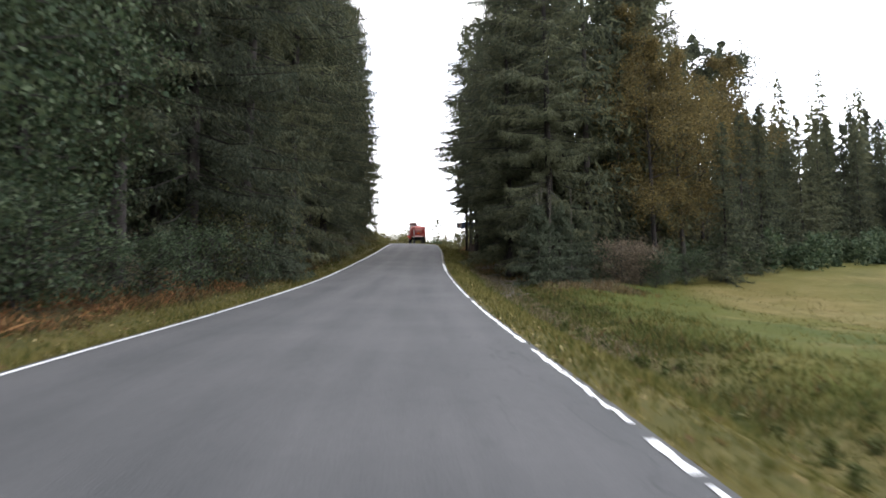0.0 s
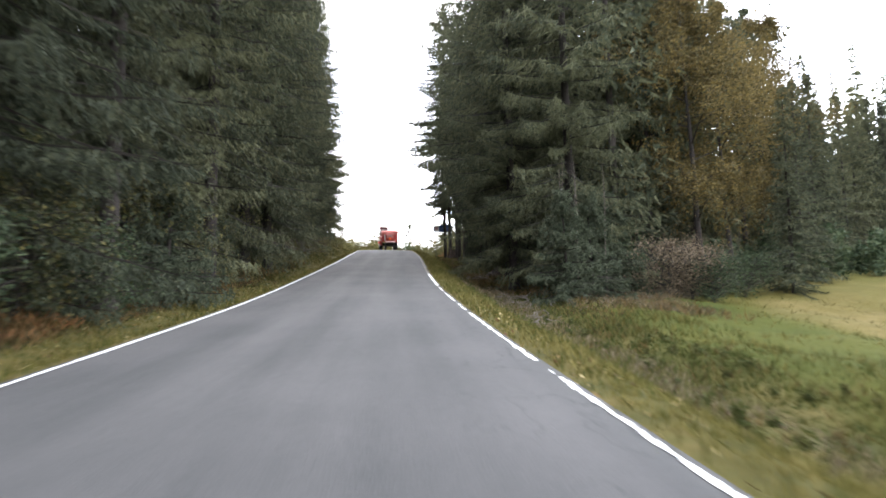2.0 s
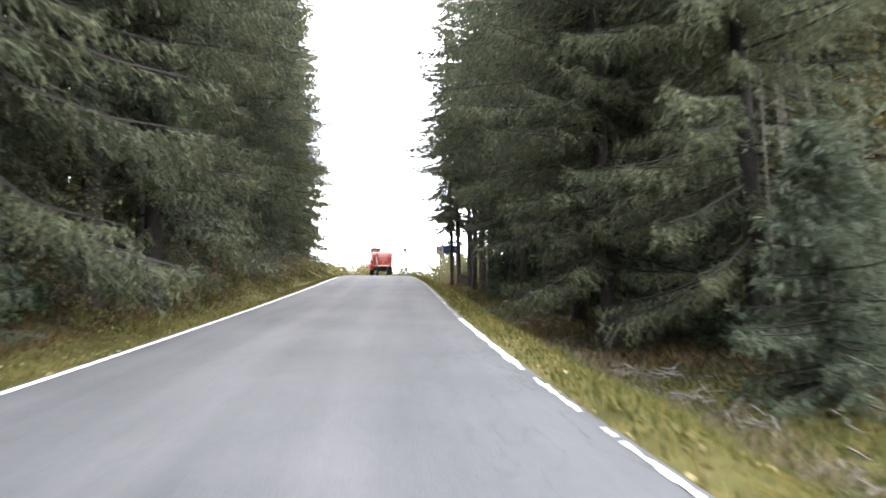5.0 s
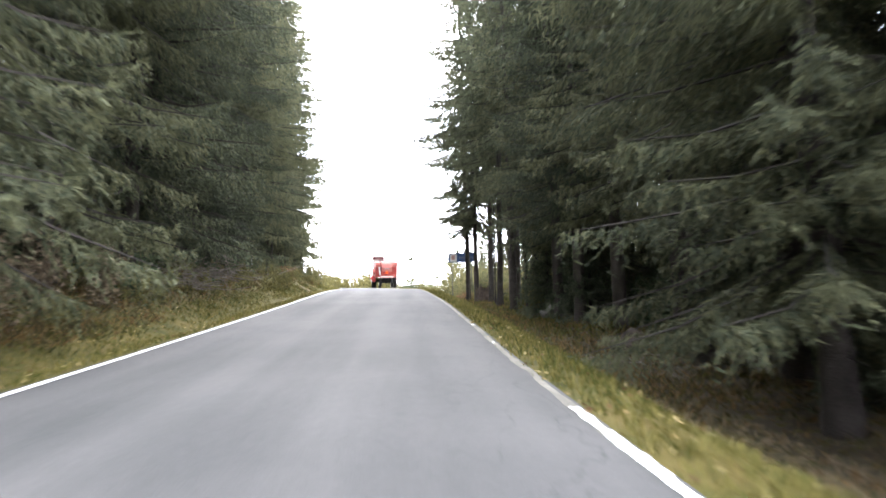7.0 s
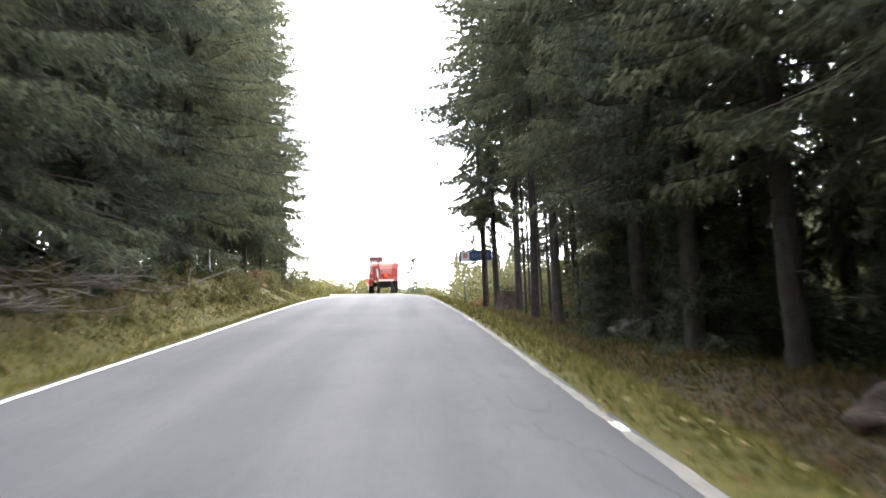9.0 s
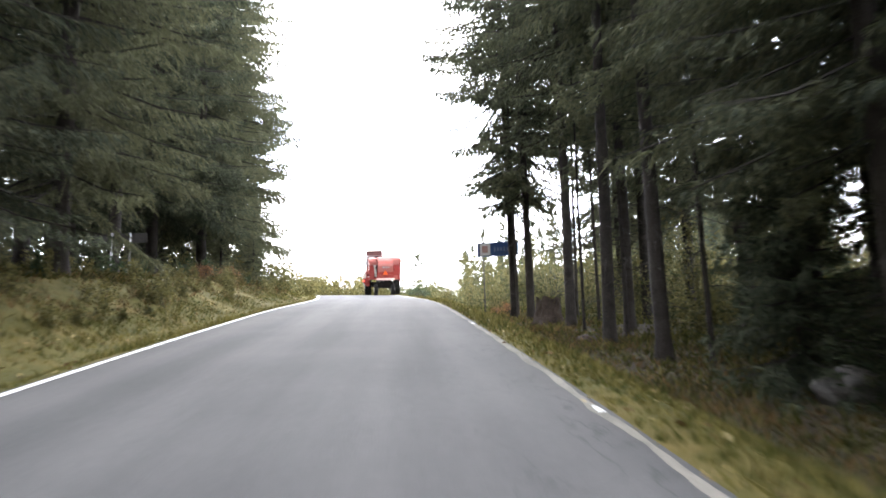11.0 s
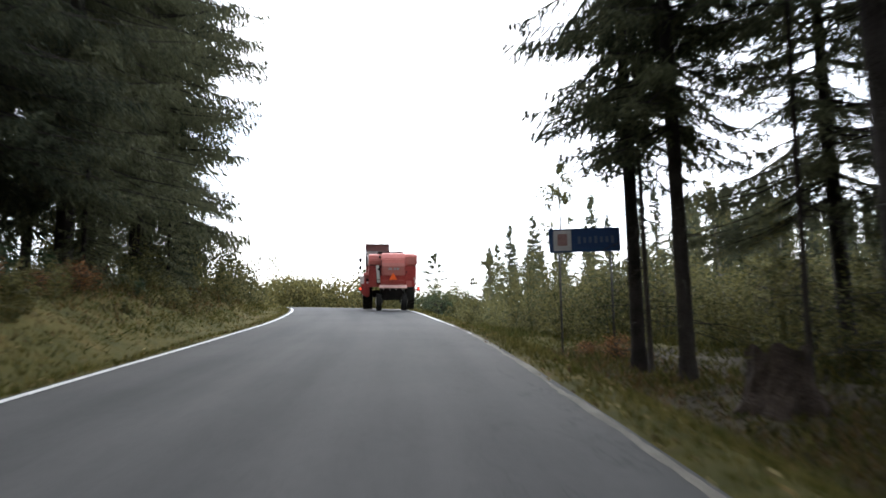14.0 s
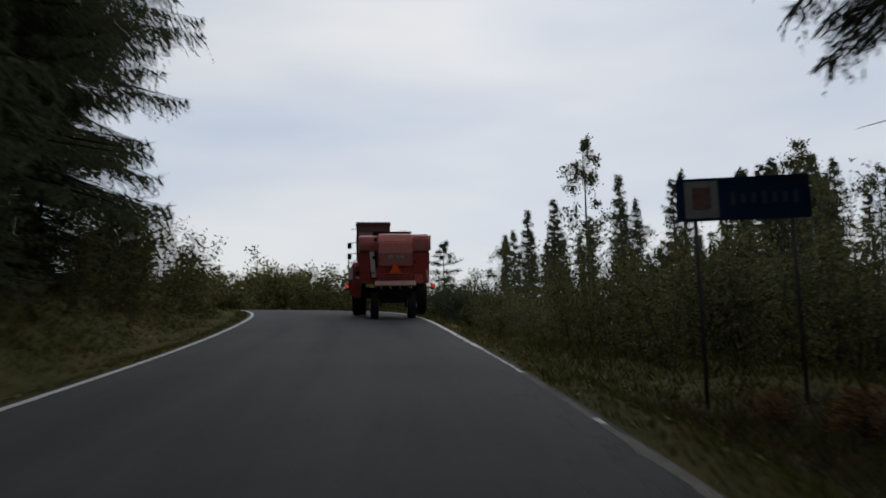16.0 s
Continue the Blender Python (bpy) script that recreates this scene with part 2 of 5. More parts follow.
def asphalt_material():
    """Worn asphalt: wheel tracks along the lane, coarse aggregate, patches, a dark band at the edges."""
    m = bpy.data.materials.new("worn_asphalt")
    m.use_nodes = True
    n, l = m.node_tree.nodes, m.node_tree.links
    b = n["Principled BSDF"]
    uv = n.new("ShaderNodeUVMap")
    uv.uv_map = "lane"
    sep = n.new("ShaderNodeSeparateXYZ")
    l.new(uv.outputs["UV"], sep.inputs[0])
    tc = n.new("ShaderNodeTexCoord")

    def noise_at(scale, detail, vec):
        t = n.new("ShaderNodeTexNoise")
        t.inputs["Scale"].default_value, t.inputs["Detail"].default_value = scale, detail
        l.new(vec, t.inputs["Vector"])
        return t

    mp = n.new("ShaderNodeMapping")
    mp.inputs["Scale"].default_value = (1.0, 0.06, 1.0)
    l.new(uv.outputs["UV"], mp.inputs["Vector"])
    streak = noise_at(1.6, 4, mp.outputs["Vector"])
    patch = noise_at(0.35, 4, tc.outputs["Object"])
    grain = noise_at(70, 2, tc.outputs["Object"])
    stones = n.new("ShaderNodeTexVoronoi")
    stones.inputs["Scale"].default_value = 45
    l.new(tc.outputs["Object"], stones.inputs["Vector"])
    wave = n.new("ShaderNodeMath")
    wave.operation = "MULTIPLY"
    wave.inputs[1].default_value = 2 * math.pi / 1.62
    l.new(sep.outputs["X"], wave.inputs[0])
    cosine = n.new("ShaderNodeMath")
    cosine.operation = "COSINE"
    l.new(wave.outputs[0], cosine.inputs[0])

    def madd(a, k, c):
        t = n.new("ShaderNodeMath")
        t.operation = "MULTIPLY_ADD"
        l.new(a, t.inputs[0])
        t.inputs[1].default_value = k
        if isinstance(c, float):
            t.inputs[2].default_value = c
        else:
            l.new(c, t.inputs[2])
        return t.outputs[0]

    mid_grain = noise_at(11, 3, tc.outputs["Object"])
    f = madd(cosine.outputs[0], -0.05, 0.0)
    f = madd(mid_grain.outputs["Fac"], 0.16, f)
    f = madd(streak.outputs["Fac"], 0.42, f)
    f = madd(patch.outputs["Fac"], 0.35, f)
    f = madd(grain.outputs["Fac"], 0.2, f)
    cmap = n.new("ShaderNodeMapping")
    cmap.inputs["Scale"].default_value = (1.0, 0.35, 1.0)
    l.new(uv.outputs["UV"], cmap.inputs["Vector"])
    crack = noise_at(1.1, 6, cmap.outputs["Vector"])
    off = n.new("ShaderNodeMath")
    off.operation = "COMPARE"
    off.inputs[1].default_value, off.inputs[2].default_value = 0.5, 0.0045
    l.new(crack.outputs["Fac"], off.inputs[0])
    rim = n.new("ShaderNodeMapRange")
    rim.inputs["From Min"].default_value, rim.inputs["From Max"].default_value = 1.6, 2.7
    rim.inputs["To Min"].default_value, rim.inputs["To Max"].default_value = -0.03, -0.17
    l.new(sep.outputs["X"], rim.inputs["Value"])
    worn = n.new("ShaderNodeMath")
    worn.operation = "MULTIPLY"
    l.new(off.outputs[0], worn.inputs[0])
    l.new(rim.outputs["Result"], worn.inputs[1])
    f = madd(worn.outputs[0], 1.0, f)
    ramp = n.new("ShaderNodeValToRGB")
    ramp.color_ramp.elements[0].position, ramp.color_ramp.elements[0].color = 0.4, (0.045, 0.047, 0.046, 1)
    ramp.color_ramp.elements[1].position, ramp.color_ramp.elements[1].color = 0.76, (0.090, 0.088, 0.086, 1)
    l.new(f, ramp.inputs["Fac"])
    l.new(ramp.outputs["Color"], b.inputs["Base Color"])
    b.inputs["Roughness"].default_value = 0.88
    b.inputs["Specular IOR Level"].default_value = 0.22
    bp = n.new("ShaderNodeBump")
    bp.inputs["Strength"].default_value, bp.inputs["Distance"].default_value = 0.35, 0.006
    l.new(stones.outputs["Distance"], bp.inputs["Height"])
    l.new(bp.outputs["Normal"], b.inputs["Normal"])
    return m


def ground_material():
    """Forest litter, mossy grass and stubble field, by what grows where."""
    m = bpy.data.materials.new("ground_cover")
    m.use_nodes = True
    n, l = m.node_tree.nodes, m.node_tree.links
    b = n["Principled BSDF"]
    b.inputs["Roughness"].default_value, b.inputs["Specular IOR Level"].default_value = 0.95, 0.1
    at = n.new("ShaderNodeAttribute")
    at.attribute_name = "cover"
    sep = n.new("ShaderNodeSeparateColor")
    l.new(at.outputs["Color"], sep.inputs[0])
    tc = n.new("ShaderNodeTexCoord")

    def patches(scale, detail, stops):
        t = n.new("ShaderNodeTexNoise")
        t.inputs["Scale"].default_value, t.inputs["Detail"].default_value, t.inputs["Roughness"].default_value = scale, detail, 0.65
        l.new(tc.outputs["Object"], t.inputs["Vector"])
        r = n.new("ShaderNodeValToRGB")
        r.color_ramp.elements[0].position, r.color_ramp.elements[0].color = stops[0][0], (*stops[0][1], 1)
        r.color_ramp.elements[1].position, r.color_ramp.elements[1].color = stops[-1][0], (*stops[-1][1], 1)
        for p, c in stops[1:-1]:
            r.color_ramp.elements.new(p).color = (*c, 1)
        l.new(t.outputs["Fac"], r.inputs["Fac"])
        return r.outputs["Color"], t.outputs["Fac"]

    litter, h1 = patches(1.6, 9, [(0.3, (0.022, 0.018, 0.012)), (0.5, (0.045, 0.037, 0.024)), (0.7, (0.075, 0.065, 0.036))])
    grass, h2 = patches(0.9, 9, [(0.3, (0.040, 0.042, 0.012)), (0.5, (0.076, 0.068, 0.019)), (0.7, (0.125, 0.094, 0.032))])
    field, h3 = patches(0.07, 9, [(0.34, (0.036, 0.050, 0.008)), (0.5, (0.064, 0.068, 0.012)), (0.68, (0.108, 0.088, 0.022))])
    mixed = litter
    stubble, h4 = patches(0.5, 9, [(0.3, (0.10, 0.078, 0.026)), (0.5, (0.155, 0.118, 0.045)), (0.7, (0.215, 0.162, 0.075))])
    for chan, colour in (("Red", grass), ("Green", field), ("Blue", stubble)):
        mx = n.new("ShaderNodeMix")
        mx.data_type = "RGBA"
        l.new(sep.outputs[chan], mx.inputs["Factor"])
        l.new(mixed, mx.inputs["A"])
        l.new(colour, mx.inputs["B"])
        mixed = mx.outputs["Result"]
    l.new(mixed, b.inputs["Base Color"])
    bp = n.new("ShaderNodeBump")
    bp.inputs["Strength"].default_value, bp.inputs["Distance"].default_value = 0.8, 0.12
    l.new(h1, bp.inputs["Height"])
    l.new(bp.outputs["Normal"], b.inputs["Normal"])
    return m


ASPHALT, GROUND = asphalt_material(), ground_material()

# ---- the road's line and the lie of the land ----
BEND = [(2, -60, -5.2), (1, -40, -4.2), (-0.1, -20, -2.85), (-1.26, 0, -1.26), (-1.64, 8, -0.61), (-1.91, 16, -0.01), (-2.13, 24, 0.66), (-2.31, 32, 1.39),
        (-2.48, 40, 2.22), (-2.59, 50, 3.38), (-2.59, 60, 4.61), (-2.64, 70, 5.85), (-2.84, 80, 7.06), (-3.09, 90, 8.2), (-3.42, 100, 9.21), (-4.13, 110, 10.16),
        (-5.28, 120, 11.19), (-7, 127, 11.82), (-9.5, 133, 12.26), (-13, 139, 12.59), (-18, 144.5, 12.79), (-26, 149, 12.94), (-40, 153, 13.04), (-70, 157, 13.04),
        (-130, 162, 13.04)]
HALF = 2.95


def smooth_line(pts, step):
    p = np.array([2 * np.array(pts[0]) - pts[1], *pts, 2 * np.array(pts[-1]) - pts[-2]], float)
    out = []
    for i in range(1, len(p) - 2):
        for t in np.linspace(0, 1, 24, endpoint=False):
            a, b, c, d = p[i - 1 : i + 3]
            out.append(0.5 * (2 * b + (c - a) * t + (2 * a - 5 * b + 4 * c - d) * t**2 + (3 * b - a - 3 * c + d) * t**3))
    out = np.array(out)
    s = np.r_[0, np.cumsum(np.linalg.norm(np.diff(out[:, :2], axis=0), axis=1))]
    q = np.arange(0, s[-1], step)
    return np.stack([np.interp(q, s, out[:, k]) for k in range(3)], 1)


LINE = smooth_line(BEND, 0.5)
WAY = np.gradient(LINE[:, :2], axis=0)
WAY /= np.linalg.norm(WAY, axis=1, keepdims=True)
SIDE = np.stack([WAY[:, 1], -WAY[:, 0]], 1)
rise = LINE[:, 1].argsort()


def sstep(a, b, x):
    t = np.clip((x - a) / (b - a), 0, 1)
    return t * t * (3 - 2 * t)


def beside(x, y):
    """How far to the right of the road's middle a place lies."""
    x, y = np.atleast_1d(np.asarray(x, float)), np.atleast_1d(np.asarray(y, float))
    u, z = np.empty(len(x)), np.empty(len(x))
    for i in range(0, len(x), 20000):
        dx, dy = x[i : i + 20000, None] - LINE[None, :, 0], y[i : i + 20000, None] - LINE[None, :, 1]
        k = (dx**2 + dy**2).argmin(1)
        r = np.arange(len(k))
        d = np.hypot(dx[r, k], dy[r, k])
        u[i : i + 20000] = np.sign(dx[r, k] * SIDE[k, 0] + dy[r, k] * SIDE[k, 1]) * d
        z[i : i + 20000] = LINE[k, 2]
    return u, z


def waves(x, y):
    return 0.5 * np.sin(x * 0.9 + 1.3 * np.sin(y * 0.37)) + 0.5 * np.sin(y * 0.77 + 1.7 * np.sin(x * 0.41 + 2))


def land(x, y):
    """The ground's height."""
    x, y = np.atleast_1d(np.asarray(x, float)), np.atleast_1d(np.asarray(y, float))
    u, zr = beside(x, y)
    a = np.abs(u)
    zy = np.interp(y, LINE[rise, 1], LINE[rise, 2])
    base = zr + (zy - zr) * sstep(6, 40, a)
    wild = sstep(3.5, 6, a)
    # right: verge, ditch, then wood or field
    ditch = -1.1 * sstep(3.3, 5.9, u) + (0.12 + 0.2 * (y < 45)) * sstep(6.5, 9.5, u)
    fall = -2.6 * sstep(108, 128, y) * sstep(5, 22, u) * sstep(-3, 9, x)
    open_right = -2.1 * sstep(6, 30, u) * (1 - sstep(35, 60, y))
    right = ditch + fall + open_right
    # left: shallow gutter, then a bank that grows up the hill
    bank = sstep(40, 72, y) * (1 - sstep(150, 175, y))
    left = -0.18 * sstep(3.2, 3.8, a) * (1 - sstep(3.9, 5, a)) + bank * (1.15 * sstep(3.6, 7.5, a) + 0.5 * sstep(7.5, 14, a)) + (1 - bank) * 0.25 * sstep(4, 8, a)
    off = np.where(u > 0, right, left)
    off = off + wild * (0.10 * waves(x * 1.3, y * 1.3) + 0.04 * waves(x * 4.1, y * 3.7))
    off = np.where(a < 3.1, -0.10, off - 0.02)
    return base + off


def ground_z(x, y):
    return float(land(x, y)[0])


def part(name, verts, faces, mat, parent=None, label="", smooth=False, at=None):
    me = bpy.data.meshes.new(name)
    me.from_pydata([tuple(v) for v in verts] if not isinstance(verts, list) else verts, [], faces if isinstance(faces, list) else faces.tolist())
    me.materials.append(mat)
    if smooth:
        me.polygons.foreach_set("use_smooth", [True] * len(me.polygons))
    me.update()
    ob = new(name, me)
    if parent is not None:
        ob.parent = parent
    if at is not None:
        ob.matrix_basis = at
    if label:
        tagged(ob, label)
    return ob


# ---- ground and road ----
xs = np.unique(np.r_[-3000, -1500, -800, -450, -280, -190, np.arange(-140, -24, 6.0), np.arange(-24, 24.1, 0.6), np.arange(28, 145, 6.0), 190, 280, 450, 800, 1500, 3000].round(3))
ys = np.unique(np.r_[-1200, -500, -250, -140, np.arange(-90, -12, 6.0), np.arange(-12, 172, 1.0), np.arange(178, 300, 8.0), 340, 420, 560, 800, 1300, 2200, 3500].round(3))
gx, gy = np.meshgrid(xs, ys)
gz = land(gx.ravel(), gy.ravel())
nx, ny = len(xs), len(ys)
idx = np.arange(nx * ny).reshape(ny, nx)
quads = np.stack([idx[:-1, :-1], idx[:-1, 1:], idx[1:, 1:], idx[1:, :-1]], -1).reshape(-1, 4)
ground = part("ground", np.stack([gx.ravel(), gy.ravel(), gz], 1), quads, GROUND, smooth=True)
gu, _ = beside(gx.ravel(), gy.ravel())
# red: grassy, green: field
is_field = sstep(6.4, 8.6, gu + 0.7 * waves(gx.ravel(), gy.ravel())) * ((gu > 5) & (gy.ravel() < 44 + 0.9 * (gx.ravel() - 9))).astype(float) * (gx.ravel() > 0)


def tan_swath(x, y):
    """Where the field is mown to pale stubble."""
    w = waves(x * 0.35, y * 0.5) * 1.3
    main = (0.55 + 0.3 * waves(x * 0.22 + 3, y * 0.5)) * sstep(13, 17, x + w) * sstep(31, 34.5, y + w - 0.15 * (x - 12)) * (1 - 0.5 * sstep(44, 49, y - 0.4 * (x - 12)))
    streak = sstep(0.9, 0.2, np.abs(y - 27.5 - 0.12 * (x - 9) + 0.6 * w)) * sstep(9.5, 11.5, x) * 0.7
    streak2 = sstep(1.1, 0.2, np.abs(y - 19.5 - 0.08 * (x - 9) + 0.6 * w)) * sstep(8.6, 10.5, x) * 0.6
    return np.clip(np.maximum(np.maximum(main, streak), streak2), 0, 1) * (0.75 + 0.25 * waves(x * 1.7, y * 1.9))


is_grass = np.clip(1.0 - sstep(4.2, 7.0, np.abs(gu)), 0, 1)
is_grass = np.maximum(is_grass, sstep(60, 80, gy.ravel()) * (gu < 0) * (1 - sstep(8, 12, -gu)))
is_grass = np.maximum(is_grass, (gy.ravel() > 108) * 0.8)
is_grass = np.maximum(is_grass, (gu > 0) * (gu < 9) * (gy.ravel() < 46) * 0.9)
cover = ground.data.color_attributes.new("cover", "FLOAT_COLOR", "POINT")
cover.data.foreach_set("color", np.stack([is_grass, is_field, is_field * tan_swath(gx.ravel(), gy.ravel()), 0 * gu + 1], 1).ravel())
tagged(ground, "uneven ground of forest litter, mossy grass and stubble field", "ground", kind="structure")


def ribbon(name, mat, offsets, heights, first=0, last=None, parent=None):
    """A strip swept along the road; offsets to the right, heights over its line."""
    pts, way = LINE[first:last], SIDE[first:last]
    k = len(offsets)
    v = np.concatenate([np.c_[pts[:, :2] + way * o, pts[:, 2] + h] for o, h in zip(offsets, heights)], 1).reshape(-1, 3)
    i = np.arange(len(pts) - 1)[:, None] * k + np.arange(k - 1)[None]
    f = np.stack([i, i + 1, i + k + 1, i + k], -1).reshape(-1, 4)
    ob = part(name, v, f, mat, parent, smooth=True)
    uv = ob.data.uv_layers.new(name="lane")
    loops = np.empty(len(ob.data.loops), int)
    ob.data.loops.foreach_get("vertex_index", loops)
    lat, run = np.tile(offsets, len(pts)), np.repeat(np.arange(first, first + len(pts)) * 0.5, k)
    uv.data.foreach_set("uv", np.stack([lat[loops], run[loops]], 1).ravel())
    return ob


road = ribbon("road", ASPHALT, [-3.4, -3.04, -2.7, -1.8, -0.9, 0, 0.9, 1.8, 2.7, 3.04, 3.4], [-0.3, -0.015, 0.0, 0.012, 0.02, 0.022, 0.02, 0.012, 0.0, -0.015, -0.3])
tagged(road, "worn grey asphalt country road climbing uphill", "road", kind="structure")


def edge_line(name, side, label, worn, half):
    """Painted edge line in short pieces with ragged rims and gaps."""
    rng = random.Random(5 + side)
    v, f = [], []
    cum = np.arange(len(LINE)) * 0.5
    s, end = 40.0, cum[-1] - 20
    gap = 0
    while s < end:
        x, y, z = (np.interp(s, cum, LINE[:, k]) for k in range(3))
        ok = True
        wid = 0.054
        if worn and y < 40:
            wear = noise.noise((y * 0.55, 3.1, 0)) + 0.6 * noise.noise((y * 2.7, 7.7, 0))
            ok = wear > -0.22
            wid = 0.03 + 0.02 * noise.noise((y * 1.9, 1.2, 0))
        elif worn and y < 108:
            wid = 0.055 + 0.025 * noise.noise((y * 0.9, 5.0, 0))
            ok = y < 48 or y > 104 or noise.noise((y * 1.3, 9.0, 0)) > 0.45
            wid *= 1.0 if y < 48 else 0.45
        if not worn and y < 22:
            wid = 0.036
        if ok:
            j = len(v)
            for q in (s, s + 0.26):
                cx, cy, cz = (np.interp(q, cum, LINE[:, k]) for k in range(3))
                sx, sy = (np.interp(q, cum, SIDE[:, k]) for k in range(2))
                for e in (-1, 1):
                    o = side * half + e * (wid + rng.uniform(-0.008, 0.008) * (2.2 if worn else 1))
                    v.append((cx + sx * o, cy + sy * o, cz - 0.003))
            f.append((j, j + 1, j + 3, j + 2))
        s += 0.25
    ob = part(name, v, f, PAINT_WHITE)
    return tagged(ob, label, "road marking", kind="structure")


GRAVEL = material("edge_gravel", [(0.075, 0.072, 0.062), (0.15, 0.138, 0.118), (0.24, 0.22, 0.185)], 1.2, 22, 0.95, bump=0.5, bump_depth=0.01)


def gravel_rim(name, side, label, s0, s1):
    """Ragged strip of pale gravel and worn paint on the road's rim."""
    v, f = [], []
    cum = np.arange(len(LINE)) * 0.5
    for i, s in enumerate(np.arange(s0, s1, 0.2)):
        cx, cy, cz = (np.interp(s, cum, LINE[:, k]) for k in range(3))
        sx, sy = (np.interp(s, cum, SIDE[:, k]) for k in range(2))
        inner = 2.90 + 0.06 * noise.noise((s * 0.9, 0, 4)) + 0.03 * noise.noise((s * 4.1, 2, 4))
        outer = 3.0 + 0.07 * noise.noise((s * 0.5, 8, 1)) + 0.03 * noise.noise((s * 3.7, 5, 1))
        for o, h in ((inner, -0.0058), (outer, -0.011)):
            v.append((cx + side * sx * o, cy + side * sy * o, cz + h))
        if i:
            j = 2 * i
            f.append((j - 2, j - 1, j + 1, j))
    return tagged(part(name, v, f, GRAVEL), label, "gravel", kind="structure")


gravel_rim("gravel_rim", 1, "pale gravel and worn paint along the asphalt edge", 106, 172)
edge_line("edge_line_left", -1, "unbroken white painted road edge line", False, 2.9)
edge_line("edge_line_right", 1, "worn and patchy white painted road edge line", True, HALF)


# ---- plants ----
class Mass:
    """Gathers vertices and faces of one mesh."""

    def __init__(self):
        self.v, self.f, self.n = [], [], 0

    def add(self, v, f):
        v = np.asarray(v, float).reshape(-1, 3)
        self.v.append(v)
        self.f += (np.asarray(f) + self.n).tolist()
        self.n += len(v)

    def blades(self, root, tip, width, across=None, rng=None):
        """Flat pointed blades, kite-shaped, from roots to tips."""
        root, tip = np.asarray(root, float), np.asarray(tip, float)
        k = len(root)
        if k == 0:
            return
        d = tip - root
        if across is None:
            across = np.cross(d, rng.normal(size=(k, 3)))
        across = across / (np.linalg.norm(across, axis=1, keepdims=True) + 1e-9)
        w = np.broadcast_to(np.asarray(width, float), (k,))[:, None] * across
        mid = root + 0.42 * d
        v = np.stack([root, mid + w, tip, mid - w], 1).reshape(-1, 3)
        self.add(v, np.arange(4 * k).reshape(-1, 4))

    def slivers(self, root, tip, width, rng):
        """Narrow three-cornered needle twigs."""
        root, tip = np.asarray(root, float), np.asarray(tip, float)
        k = len(root)
        d = tip - root
        across = np.cross(d, rng.normal(size=(k, 3)))
        across /= np.linalg.norm(across, axis=1, keepdims=True) + 1e-9
        w = np.broadcast_to(np.asarray(width, float), (k,))[:, None] * across
        v = np.stack([root - 0.12 * d + w, root - w + 0.05 * d, tip], 1).reshape(-1, 3)
        self.add(v, np.arange(3 * k).reshape(-1, 3))

    def tube(self, pts, radii, sides=6, rng=None, rough=0.0):
        pts = np.asarray(pts, float)
        rings = []
        for i, p in enumerate(pts):
            d = pts[min(i + 1, len(pts) - 1)] - pts[max(i - 1, 0)]
            d = d / (np.linalg.norm(d) + 1e-9)
            a = np.cross(d, (0.3, 1, 0.2) if abs(d[1]) < 0.9 else (1, 0, 0.2))
            a /= np.linalg.norm(a)
            b = np.cross(d, a)
            an = np.linspace(0, 2 * np.pi, sides, endpoint=False)
            r = radii[i] * (1 + (rough * rng.uniform(-1, 1, sides) if rough else 0))
            rings.append(p + (np.cos(an) * r)[:, None] * a + (np.sin(an) * r)[:, None] * b)
        f = []
        for i in range(len(pts) - 1):
            for j in range(sides):
                k = (j + 1) % sides
                f.append((i * sides + j, i * sides + k, (i + 1) * sides + k, (i + 1) * sides + j))
        self.add(np.concatenate(rings), f)

    def make(self, name, mat, parent=None, label="", smooth=False):
        return part(name, np.concatenate(self.v), self.f, mat, parent, label, smooth)


